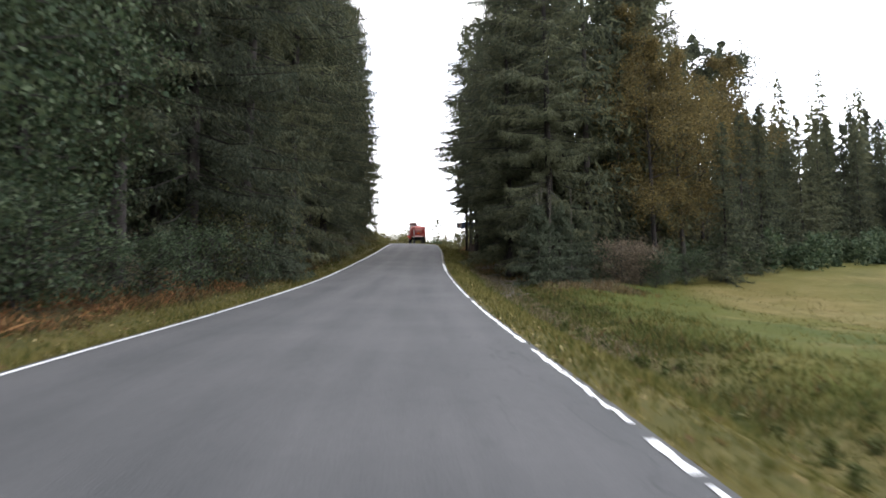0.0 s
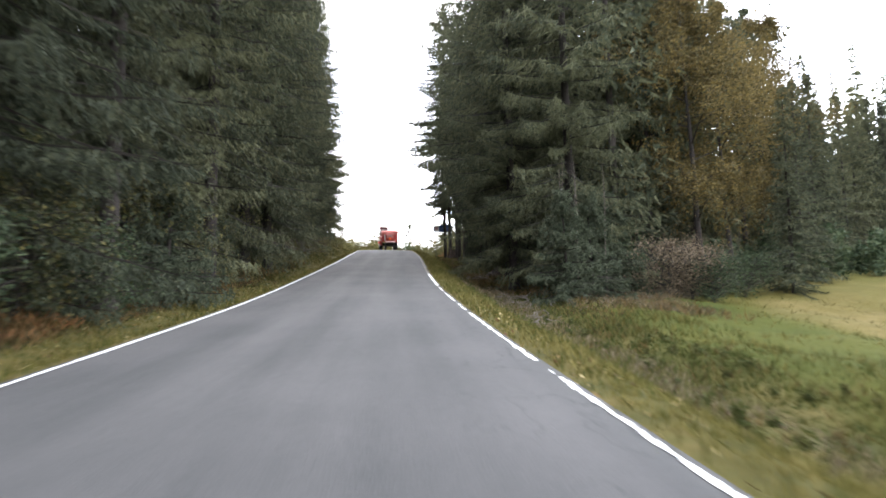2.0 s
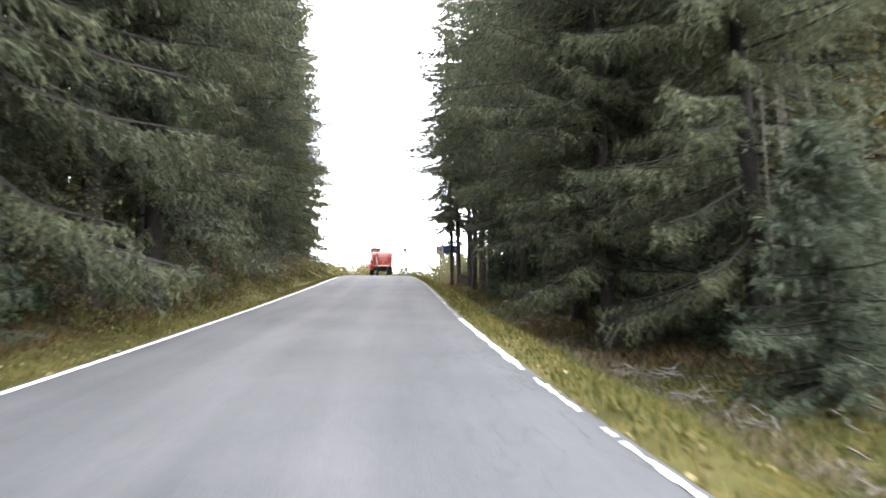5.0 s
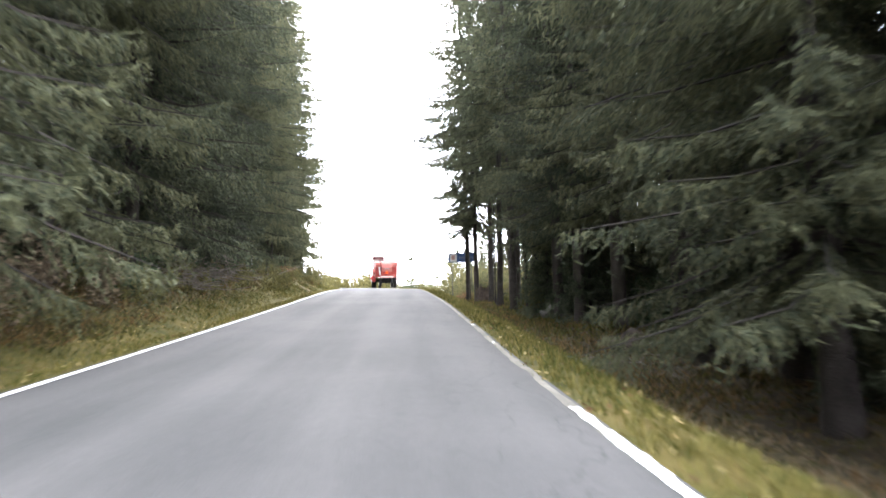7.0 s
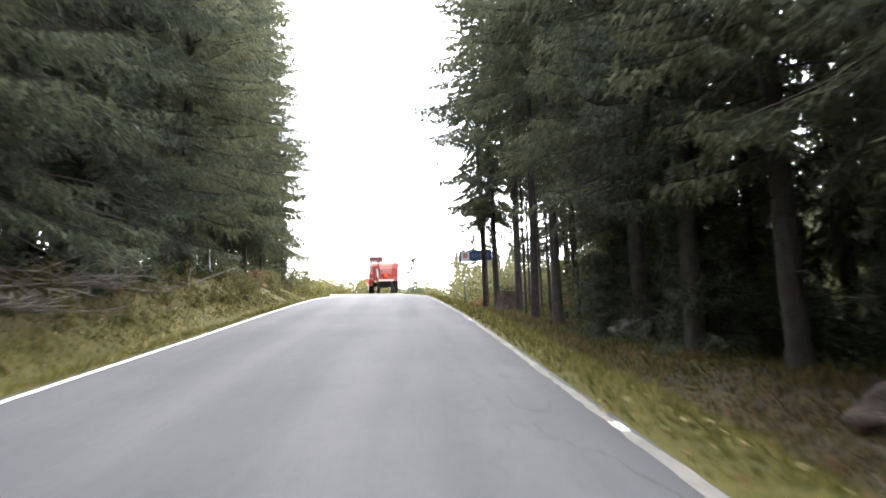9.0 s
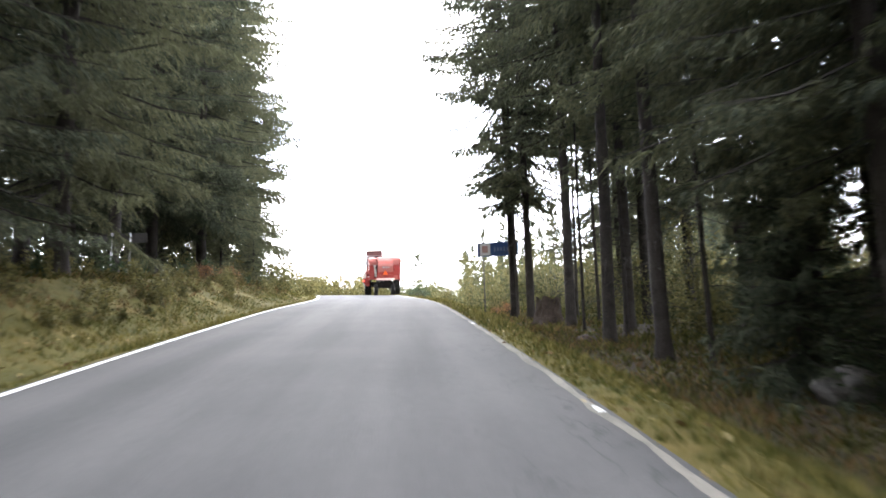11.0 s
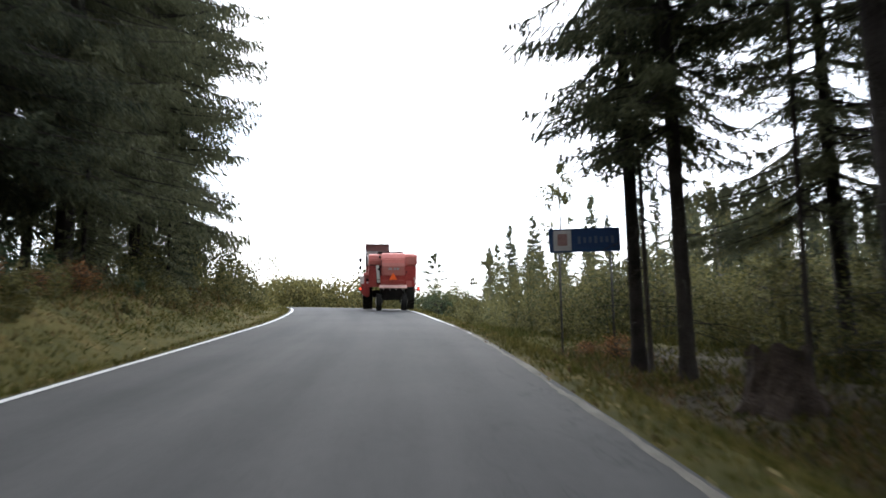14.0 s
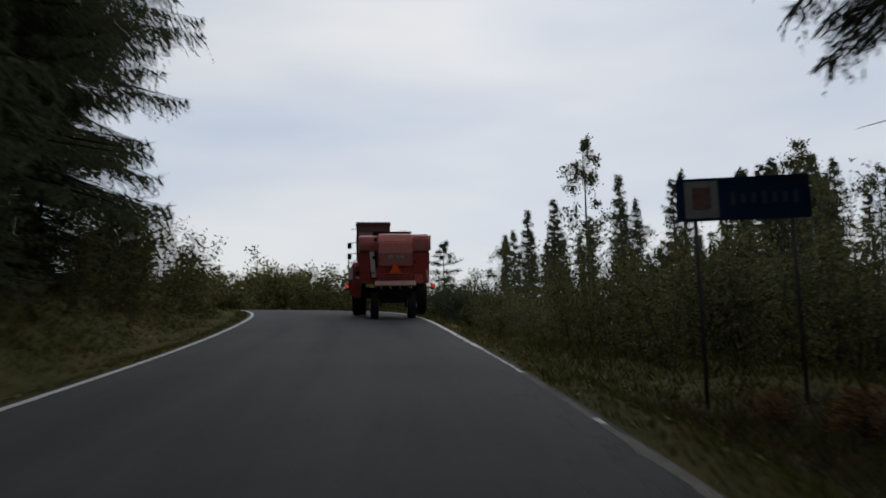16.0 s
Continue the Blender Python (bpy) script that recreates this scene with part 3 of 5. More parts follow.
def frond(crown, path, ln, out, side, rng):
    """A flat spruce bough: drooping side shoots along the limb, each set with short needle twigs on both sides."""
    k = len(path)
    t = np.linspace(0.1, 1.0, k)
    m = 8
    fr = np.linspace(0.12, 1.0, m)
    for sgn in (-1, 1):
        sl = (0.2 + 0.23 * ln * (1 - t) ** 0.45 * t**0.3) * rng.uniform(0.5, 1.3, k)
        d = out * rng.uniform(0.55, 0.95, (k, 1)) + sgn * side * rng.uniform(0.5, 0.95, (k, 1)) + rng.normal(0, 0.14, (k, 3))
        d[:, 2] -= rng.uniform(0.3, 1.5, k)
        d /= np.linalg.norm(d, axis=1, keepdims=True)
        sag = -0.22 * (sl**1.5)[:, None] * fr[None] ** 2
        o = path[:, None] + d[:, None] * (sl[:, None] * fr[None])[..., None]
        o[..., 2] += sag
        crown.slivers(path, o[:, -1], 0.008, rng)
        perp = np.cross(d, (0, 0, 1.0))
        for e in (-1, 1):
            w = d[:, None] * 0.75 + e * perp[:, None] * 0.75 + rng.normal(0, 0.28, (k, m, 3))
            w[..., 2] -= rng.uniform(0.0, 0.7, (k, m))
            w *= ((0.075 + 0.12 * sl)[:, None] * (1.25 - 0.6 * fr)[None] * rng.uniform(0.6, 1.35, (k, m)))[..., None]
            crown.slivers(o.reshape(-1, 3), (o + w).reshape(-1, 3), 0.02, rng)
    n = 5
    drop = (0.22 + 0.07 * ln) * rng.uniform(0.4, 1.5, k)
    d = rng.normal(0, 0.22, (k, 3)) + out * 0.2
    d[:, 2] = -1
    o = (path[:, None] + d[:, None] * (drop[:, None] * np.linspace(0.1, 1, n))[..., None]).reshape(-1, 3)
    for _ in range(2):
        w = rng.normal(0, 0.07, (k * n, 3)) - (0, 0, 0.08)
        crown.slivers(o, o + w, 0.02, rng)
    for _ in range(2):
        hang = (0.14 + 0.05 * ln) * rng.uniform(0.4, 1.6, k)
        d = rng.normal(0, 0.35, (k, 3)) + out * 0.25
        d[:, 2] = -1
        crown.slivers(path, path + d * hang[:, None], 0.02, rng)
    tipd = out * 0.6 + rng.normal(0, 0.55, (8, 3))
    crown.slivers(np.repeat(path[-1:], 8, 0), path[-1:] + tipd * 0.22, 0.018, rng)


def bough(crown, path, ln, out, side, coarse, rng):
    """A bough seen from farther off: fewer and larger needle twigs."""
    k = len(path)
    t = np.linspace(0.1, 1.0, k)
    wide = 0.030 * coarse
    for sgn in (-1, 1):
        sl = (0.2 + 0.24 * ln * (1 - t) ** 0.7 * t**0.25) * rng.uniform(0.6, 1.35, k)
        d = out * 0.7 + sgn * side * 0.8 + rng.normal(0, 0.2, (k, 3))
        d[:, 2] -= rng.uniform(0.2, 0.75, k)
        d *= sl[:, None]
        crown.slivers(path, path + d, wide * (0.8 + sl), rng)
        for fr in (0.35, 0.75):
            o = path + fr * d
            e = out * 0.35 + sgn * side * 0.35 + rng.normal(0, 0.55, (k, 3))
            e[:, 2] -= rng.uniform(0.3, 1.0, k)
            crown.slivers(o, o + e * (0.17 + 0.25 * sl)[:, None] * coarse**0.5, wide, rng)
    hang = (0.2 + 0.09 * ln) * rng.uniform(0.5, 1.5, k)
    d = rng.normal(0, 0.3, (k, 3)) + out * 0.2
    d[:, 2] = -1
    crown.slivers(path, path + d * hang[:, None], wide * 1.1, rng)
    tipd = out * 0.5 + rng.normal(0, 0.3, (3, 3))
    crown.slivers(np.repeat(path[-1:], 3, 0), path[-1:] + tipd * 0.5, wide, rng)


def spruce(label, height, radius, bare, seed, coarse=1.0, needle=None, sparse=0.0, droop=0.30, step=0.56, low=0.7, stout=1.0, fine=0.0, taper=0.7, even=0.6):
    """A spruce: trunk, limbs and a crown of hanging needle twigs; coarse: how large and how few the twigs are; fine: up to which height the boughs are built twig by twig."""
    rng = np.random.default_rng(seed)
    tree = tagged(new("spruce_tree"), label, "tree", "spruces of the roadside wood")
    trunk, limbs, crown = Mass(), Mass(), Mass()
    r0 = (0.0075 * height + 0.03) * stout
    hs = np.r_[0, 0.022, np.linspace(0.06, 1, 12)] * height
    sway = np.cumsum(rng.normal(0, 0.02, (14, 2)), 0)
    axis = np.c_[sway * (hs / height)[:, None] * 1.5, hs]
    rad = r0 * (1 - hs / height) ** 0.8 + 0.012
    rad[0] *= 1.3
    axis = np.r_[[[0, 0, -0.4]], axis]
    rad = np.r_[rad[0] * 1.25, rad]
    trunk.tube(axis, rad, 9, rng, 0.06)
    z = bare
    while z < height - 0.1:
        q = (z - bare) / (height - bare)
        long_ = radius * (1 - q) ** taper * (low + (1 - low) * min(1, q * 3.4)) + 0.1
        for _ in range(rng.integers(5, 8)):
            if rng.random() < sparse * (1 - q):
                continue
            az = rng.uniform(0, 2 * np.pi)
            ln = long_ * rng.uniform(even, 1.12) * (1.12 if rng.random() < 0.06 and even < 0.7 else 1)
            zb = z + rng.uniform(-0.5, 0.5) * step
            out = np.array([np.cos(az), np.sin(az), 0])
            side = np.array([-out[1], out[0], 0])
            near = zb < fine
            k = max(4, int(ln / (0.19 if near else 0.25 * coarse)))
            t = np.linspace(0.1, 1.0, k)
            dr = droop * rng.uniform(0.6, 1.3) * (1.2 - q)
            cen = np.array([np.interp(zb, hs, axis[1:, 0]), np.interp(zb, hs, axis[1:, 1]), zb])
            path = cen + out * (ln * t)[:, None] + side * (rng.normal(0, 0.12) * ln * t**2)[:, None]
            path[:, 2] += ln * (0.45 * q * t - dr * 1.5 * t**1.2 + 0.55 * dr * t**3)
            if ln > 1.0 and coarse < 2:
                limbs.tube([cen, path[k // 2], path[-1]], [0.012 + 0.010 * ln, 0.010 + 0.005 * ln, 0.006], 3)
            if near:
                frond(crown, path, ln, out, side, rng)
            else:
                bough(crown, path, ln, out, side, coarse, rng)
        z += step * rng.uniform(0.7, 1.3)
    for _ in range(int(bare * 4)):
        zb = rng.uniform(1.2, bare + 1.5)
        az = rng.uniform(0, 2 * np.pi)
        ln = rng.uniform(0.4, 1.8)
        d = np.array([np.cos(az), np.sin(az), rng.uniform(-0.5, 0.1)])
        c = np.array([0, 0, zb])
        limbs.tube([c, c + d * ln * 0.5, c + d * ln + (0, 0, -0.1 * ln)], [0.016, 0.01, 0.004], 3)
    trunk.make("trunk", BARK, tree, smooth=True)
    if limbs.n:
        tagged(limbs.make("limb_wood", TWIG, tree), kind="stuff")
    tagged(crown.make("crown", needle or NEEDLE, tree), kind="stuff")
    return tree


def leafy(name, label, category, height, radius, bare, seed, leaf_mat, bark, leaves=4000, size=0.16, stems=1, spread=1.0, drop=0.35):
    """A broad-leaved tree or shrub: stems, limbs, and leaf clumps round the twigs."""
    rng = np.random.default_rng(seed)
    tree = tagged(new(name), label, category, {"birch_tree": "birches", "alder_tree": "alders by the road", "pine_tree": "pines", "shrub": "shrubs at the wood edge"}[name])
    trunk, limbs, crown = Mass(), Mass(), Mass()
    twig_ends = []
    for s in range(stems):
        lean = rng.normal(0, 0.05 if stems == 1 else 0.22, 2)
        hh = height * rng.uniform(0.8, 1.0) if stems > 1 else height
        hs = np.linspace(-0.25, hh * 0.97, 9)
        ax = np.c_[lean[0] * hs + 0.05 * np.sin(hs + s), lean[1] * hs + 0.05 * np.cos(hs * 0.8 + s), hs]
        r0 = (0.011 * height + 0.01) / stems**0.5
        trunk.tube(ax, np.linspace(r0, 0.01, 9), 7 if stems == 1 else 4, rng, 0.05)
        count = int(max(6, (26 if stems == 1 else 9)))
        for _ in range(count):
            q = rng.uniform(0, 1) ** 0.9
            zb = bare + (hh * 0.95 - bare) * q
            base = np.array([np.interp(zb, hs, ax[:, 0]), np.interp(zb, hs, ax[:, 1]), zb])
            az = rng.uniform(0, 2 * np.pi)
            ln = radius * (np.sin(np.pi * (0.18 + 0.78 * q)) ** 0.8) * rng.uniform(0.55, 1.15)
            d = np.array([np.cos(az) * spread, np.sin(az) * spread, rng.uniform(0.25, 0.8)])
            p1, p2 = base + d * ln * 0.5, base + d * ln + (0, 0, -drop * 0.4 * ln)
            limbs.tube([base, p1, p2], [0.008 + 0.012 * ln, 0.005 + 0.006 * ln, 0.004], 3)
            for _ in range(5):
                t = rng.uniform(0.35, 1.0)
                o = base + (p2 - base) * t + (0, 0, 0.1 * ln * np.sin(np.pi * t))
                e = o + rng.normal(0, 0.28, 3) * ln + (0, 0, -drop * rng.uniform(0, 0.5) * ln)
                limbs.tube([o, e], [0.006, 0.003], 3)
                twig_ends.append((o, e, ln))
    per = max(3, int(leaves / len(twig_ends)))
    for o, e, ln in twig_ends:
        k = rng.poisson(per)
        t = rng.uniform(0.1, 1.15, k)[:, None]
        c = o + (e - o) * t + rng.normal(0, 0.10 * ln + 0.06, (k, 3))
        d = rng.normal(0, 1, (k, 3))
        d[:, 2] -= 0.5
        d /= np.linalg.norm(d, axis=1, keepdims=True)
        ls = size * rng.uniform(0.55, 1.4, k)[:, None]
        crown.blades(c, c + d * ls, 0.3 * ls[:, 0], rng=rng)
    woody = trunk.make("trunk" if stems == 1 else "shrub_wood", bark, tree, smooth=True)
    if stems > 1:
        tagged(woody, kind="stuff")
    tagged(limbs.make("limb_wood", TWIG, tree), kind="stuff")
    tagged(crown.make("crown", leaf_mat, tree), kind="stuff")
    return tree


def put_at(tree, x, y, turn=0.0, size=1.0, lean=0.0, sink=0.05):
    tree.matrix_basis = pose(x, y, ground_z(x, y) - sink, lean, 0, turn) @ Matrix.Diagonal((size, size, size, 1))
    return tree


def plant(kinds, spots, seed, low=0.85, high=1.12):
    """Trees at the spots: the first of each kind is used itself, then copies of it."""
    rng = random.Random(seed)
    for i, (x, y) in enumerate(spots):
        kind = kinds[i % len(kinds)]
        s = rng.uniform(low, high)
        turn, lean = rng.uniform(0, 360), rng.uniform(-1.5, 1.5)
        if kind.get("used"):
            m = pose(x, y, ground_z(x, y) - 0.05, lean, 0, turn) @ Matrix.Diagonal((s, s, s * rng.uniform(0.93, 1.07), 1))
            ob = copy_thing(kind, m)
            ob.matrix_basis = m
        else:
            kind["used"] = 1
            put_at(kind, x, y, turn, s, lean)


def clean():
    """Takes the planting marks off again."""
    for ob in [o for o in scene.objects if "used" in o]:
        del ob["used"]


full_a = spruce("tall dark green spruce with drooping branches to the ground", 31, 5.5, 2.0, 11, low=0.55, fine=11, taper=0.42)
full_b = spruce("tall dark green spruce with drooping branches to the ground", 28, 4.8, 2.4, 12, fine=10, taper=0.52)
mid_a = spruce("tall spruce with dead twigs on the lower trunk", 27, 4.0, 4.3, 18, low=0.55, fine=10, taper=0.55)
high_a = spruce("tall spruce with a bare lower trunk and ragged crown", 29, 5.9, 4.6, 13, sparse=0.1, droop=0.34, low=0.66, fine=11)
high_b = spruce("tall spruce with a bare dark trunk and thin crown", 28, 6.1, 5.4, 14, sparse=0.15, droop=0.30, low=0.6, fine=11)
high_c = spruce("tall spruce with a long bare trunk and airy crown", 32, 5.0, 6.3, 20, sparse=0.08, droop=0.34, low=0.42, fine=15, taper=0.42, even=0.7, stout=0.72)
broad_a = spruce("broad old spruce with heavy drooping boughs on the bank", 34, 5.1, 3.4, 23, low=0.85, fine=13, taper=0.36, step=0.45, even=0.78)
bare_a = spruce("tall spruce with a bare dark trunk and dead twigs", 27, 4.4, 7.6, 24, sparse=0.35, droop=0.34, low=0.45, fine=14, stout=0.8)
pole = spruce("thin young spruce with a bare stem", 15, 1.1, 6.0, 19, sparse=0.6, stout=0.42)
back_a = spruce("slender spruce standing deep in the dark wood", 26, 3.8, 1.2, 15, 3.0, step=0.72)
back_b = spruce("slender spruce standing deep in the dark wood", 28, 3.9, 3.0, 16, 3.0, step=0.72)
young = spruce("small young spruce with light green tips by the ditch", 5.2, 2.0, 0.12, 17, 0.8, NEEDLE_YOUNG, step=0.24, taper=0.95, low=1.0, droop=0.2, fine=6)

cone_a = spruce("pointed dark spruce in the distant treeline", 20, 4.0, 0.4, 21, 1.7, step=0.5, taper=0.95, low=1.0)
cone_b = spruce("narrow pointed dark spruce in the distant treeline", 20, 3.1, 0.8, 22, 1.7, step=0.5, taper=0.95, low=1.0)

rng0 = random.Random(42)


def row(x_of, y0, y1, gap, jitter):
    out, y = [], y0
    while y < y1:
        out.append((x_of(y) + rng0.uniform(-jitter, jitter), y + rng0.uniform(-0.6, 0.6)))
        y += gap * rng0.uniform(0.75, 1.25)
    return out


def mid_x(y):
    return float(np.interp(y, LINE[rise, 1], LINE[rise, 0]))


# left wood
plant([mid_a, full_b], [(-8.9, 20.5), (-8.6, 25.7), (-8.2, 31), (-9.4, 35.5), (-7.9, 39.5), (-9.0, 44), (-8.5, 48.2), (-7.9, 50.8), (-9.6, 55)], 1, 0.98, 1.1)
plant([full_b], [(-10.1, 60), (-9.8, 64.5), (-10.8, 69), (-10.6, 74), (-11.0, 79), (-10.6, 84)], 53, 0.98, 1.08)
plant([mid_a], [(-13.4, 94.6), (-12.9, 88.4)], 2, 0.98, 1.06)
plant([full_a], [(-14.8, 117.5)], 74, 0.98, 1.02)
plant([broad_a], [(-12.9, 105.6), (-13.8, 100.2)], 68, 0.94, 0.99)
plant([broad_a], [(-13.2, 112.2)], 75, 1.0, 1.03)
plant([high_b, high_a], [(-15.4, 91.4), (-16.2, 116)], 52, 0.95, 1.1)
plant([cone_b], [(-10.6, 108.4), (-11.2, 103.2), (-11.8, 112.5)], 64, 0.26, 0.4)
plant([back_b, back_a], [(-16.0, 96.5), (-16.4, 100), (-16.0, 103.4), (-16.6, 107), (-17.0, 111), (-17, 76), (-18.2, 82), (-17.4, 88), (-18.8, 94), (-20.2, 101), (-19.8, 108)], 60, 0.85, 0.98)
for k in range(2):
    plant([back_a, back_b], row(lambda y: mid_x(y) - 11.5 - 4.2 * k, -6 + 2 * k, 86, 4.0, 1.4), 3 + k)
plant([back_b, back_a], row(lambda y: mid_x(y) - 14.5, 87, 102, 6.0, 1.5), 7)
plant([back_a, back_b], row(lambda y: mid_x(y) - 9.5, -8, 18, 3.4, 0.8), 8)
# right wood
plant([full_b, full_a], [(7.3, 47.0), (5.1, 51.8), (6.4, 55.4)], 9, 0.97, 1.08)
plant([mid_a], [(5.8, 58.4), (6.8, 62.2), (6.3, 66.6), (5.8, 70.4), (5.8, 74.4)], 54, 0.98, 1.08)
plant([high_a], [(7.3, 77.0)], 10, 0.97, 1.06)
plant([bare_a], [(4.86, 82.0), (4.6, 85.9), (4.82, 92.1), (6.25, 89.3)], 69, 0.97, 1.05)
plant([high_b], [(9.4, 87), (7.8, 80.5), (11.6, 97.5), (9.8, 102)], 11, 0.94, 1.05)
plant([high_c], [(4.08, 102.0), (4.56, 99.7), (8.4, 94)], 59, 0.98, 1.03)
plant([full_b], [(7.4, 75.4), (9.0, 79.4), (7.8, 71.2), (8.6, 83)], 55, 0.42, 0.6)
plant([pole], [(5.3, 80.2), (4.87, 90.2), (4.15, 101.2), (5.6, 87.5), (6.3, 97.5), (6.4, 94.0)], 12, 0.85, 1.1)
for k in range(3):
    plant([back_a, back_b], row(lambda y: 9.8 + 3.8 * k + 0.0 * y, 51 + 2.2 * k, 73, 4.0, 1.2), 20 + k)
plant([young], [(5.75, 41.6), (7.3, 43.6), (6.9, 52.2), (8.8, 46.0), (5.9, 77.5), (7.0, 74.6), (6.4, 71.0), (-7.4, 33.2), (-8.3, 27.4), (-8.8, 43.0)], 30, 0.75, 1.05)
# edge of the field and woods behind it


def stand(kinds, spots, seed):
    """Spruces at (x, y, height of the top)."""
    rng = random.Random(seed)
    for i, (x, y, top) in enumerate(spots):
        k = (top - ground_z(x, y)) / 20
        plant([kinds[i % len(kinds)]], [(x, y)], rng.random(), k, k)


stand([cone_b, cone_a], [(11.8, 192.8, 29.6), (14.6, 188, 29.6), (23.7, 189.2, 32.8), (33, 196, 34), (44.2, 222, 41), (16.6, 197, 28), (9.4, 196, 25.5), (20.5, 195, 28.5), (27.5, 196, 30), (13.2, 199, 27.5), (18.4, 191, 26)], 56)
stand([cone_b, cone_a], [(rng0.uniform(8, 36), rng0.uniform(186, 202), rng0.uniform(20, 26)) for _ in range(26)], 72)
line = row(lambda y: 27 + 0.75 * (y - 160), 160, 205, 1.6, 3.0) + row(lambda y: 35 + 0.9 * (y - 150), 146, 190, 1.7, 3.5)
stand([cone_a, cone_b], [(x, y, 9.9 + (y - 94) * rng0.uniform(0.225, 0.268)) for x, y in line], 57)
plant([cone_a, cone_b], [(8.5, 128), (10.5, 134), (13.5, 126), (17, 131), (21, 124), (24.5, 130), (15.5, 139), (20, 142), (27, 138), (32, 141)], 65, 0.2, 0.32)
line = row(lambda y: 28.5 + 1.75 * (y - 66), 66, 94, 0.9, 1.4) + row(lambda y: 32 + 1.75 * (y - 72), 70, 98, 1.1, 2.0)
stand([cone_a, cone_b], [(x, y, y * rng0.uniform(0.215, 0.275)) for x, y in line], 31)
line = row(lambda y: 27.5 + 1.75 * (y - 66), 66, 96, 1.2, 1.0)
stand([cone_a], [(x, y, y * rng0.uniform(0.13, 0.2)) for x, y in line], 70)
plant([cone_a], [(19.9, 50.6), (23.2, 55.5), (26.4, 59.5)], 66, 0.56, 0.72)
plant([back_b], [(11.2, 77.5), (13.4, 74.5)], 63, 0.85, 0.98)
plant([full_b], [(14.5, 56.5), (18.3, 61), (22, 66)], 71, 0.85, 0.95)
plant([cone_a, cone_b], [(15.5, 238), (18.5, 243), (12.5, 247), (22, 241), (14.5, 166), (16.5, 161)], 32, 0.5, 0.75)
birch_y = leafy("birch_tree", "birch with yellowing autumn leaves at the field edge", "tree", 18, 4.2, 3.0, 51, LEAF_YELLOW, BARK, 26000, 0.14)
birch_o = leafy("birch_tree", "slender birch with thin olive leaves", "tree", 15, 2.4, 4.5, 52, LEAF_OLIVE, BIRCH_BARK, 2600, 0.17)
alder = leafy("alder_tree", "dense dark green alder overhanging the road", "tree", 15, 4.6, 2.5, 53, LEAF_GREEN, BARK, 18000, 0.14)
plant([birch_y], [(15.2, 51), (18.2, 54), (21.5, 59), (13.2, 53.5), (24, 62)], 33, 0.85, 1.1)
plant([birch_o], [(26, 182.5), (22, 174), (29, 67), (27, 140), (20, 134)], 34, 0.8, 0.98)
pine = leafy("pine_tree", "round-topped pine above the forest edge", "tree", 23, 3.6, 9, 54, NEEDLE, BARK, 9000, 0.26, drop=0.1)
plant([pine], [(30, 74), (26.5, 71)], 36, 0.95, 1.1)


def tiered_pine(x, y, height, seed):
    """A thin pine with bare stem and a few level tiers of boughs."""
    rng = np.random.default_rng(seed)
    tree = tagged(new("pine_tree"), "small thin pine with level tiers of boughs on the hilltop", "tree", "pines")
    trunk, limbs, crown = Mass(), Mass(), Mass()
    hs = np.linspace(-0.3, height, 8)
    trunk.tube(np.c_[0.05 * np.sin(hs * 0.6), 0.04 * np.cos(hs * 0.5), hs], np.linspace(0.16, 0.03, 8), 7, rng, 0.05)
    for z, reach in ((0.60, 1.5), (0.68, 2.0), (0.76, 2.1), (0.84, 1.6), (0.91, 1.1), (0.97, 0.5)):
        for _ in range(7):
            az, ln = rng.uniform(0, 2 * np.pi), reach * rng.uniform(0.6, 1.1)
            base = np.array([0, 0, height * z + rng.normal(0, 0.1)])
            tip = base + np.array([np.cos(az), np.sin(az), rng.uniform(-0.05, 0.25)]) * ln
            limbs.tube([base, tip], [0.035, 0.012], 3)
            k = 60
            o = base + (tip - base) * rng.uniform(0.35, 1.05, (k, 1)) + rng.normal(0, 0.09, (k, 3))
            crown.slivers(o, o + rng.normal(0, 0.16, (k, 3)) + (0, 0, 0.06), 0.035, rng)
    trunk.make("trunk", BARK, tree, smooth=True)
    tagged(limbs.make("limb_wood", TWIG, tree), kind="stuff")
    tagged(crown.make("crown", NEEDLE, tree), kind="stuff")
    return put_at(tree, x, y)


tiered_pine(0.0, 178, 11.0, 55)
bush_hill = leafy("shrub", "dark round shrub on the hilltop", "shrub", 4.6, 2.2, 0.3, 66, LEAF_GREEN, TWIG, 6000, 0.13, stems=6)
plant([bush_hill], [(0.4, 150), (2.6, 152)], 67, 0.85, 1.0)
plant([birch_o], [(5.6, 171), (3.8, 164), (9.0, 177)], 61, 0.5, 0.62)
plant([birch_o], [(7.6, 181), (10.4, 186), (12.6, 180), (17.2, 183), (20.6, 181), (27.5, 184), (31, 187), (35, 184)], 62, 0.82, 0.98)
tall_birch = leafy("birch_tree", "tall slender birch with a thin airy crown", "tree", 28, 3.0, 12, 56, LEAF_OLIVE, BIRCH_BARK, 3200, 0.34)
plant([tall_birch], [(18.2, 184)], 58, 0.99, 1.01)
plant([alder], [(-8.6, 12.5), (-10.5, 6.0), (-9.4, 17)], 35, 0.85, 1.05)
clean()


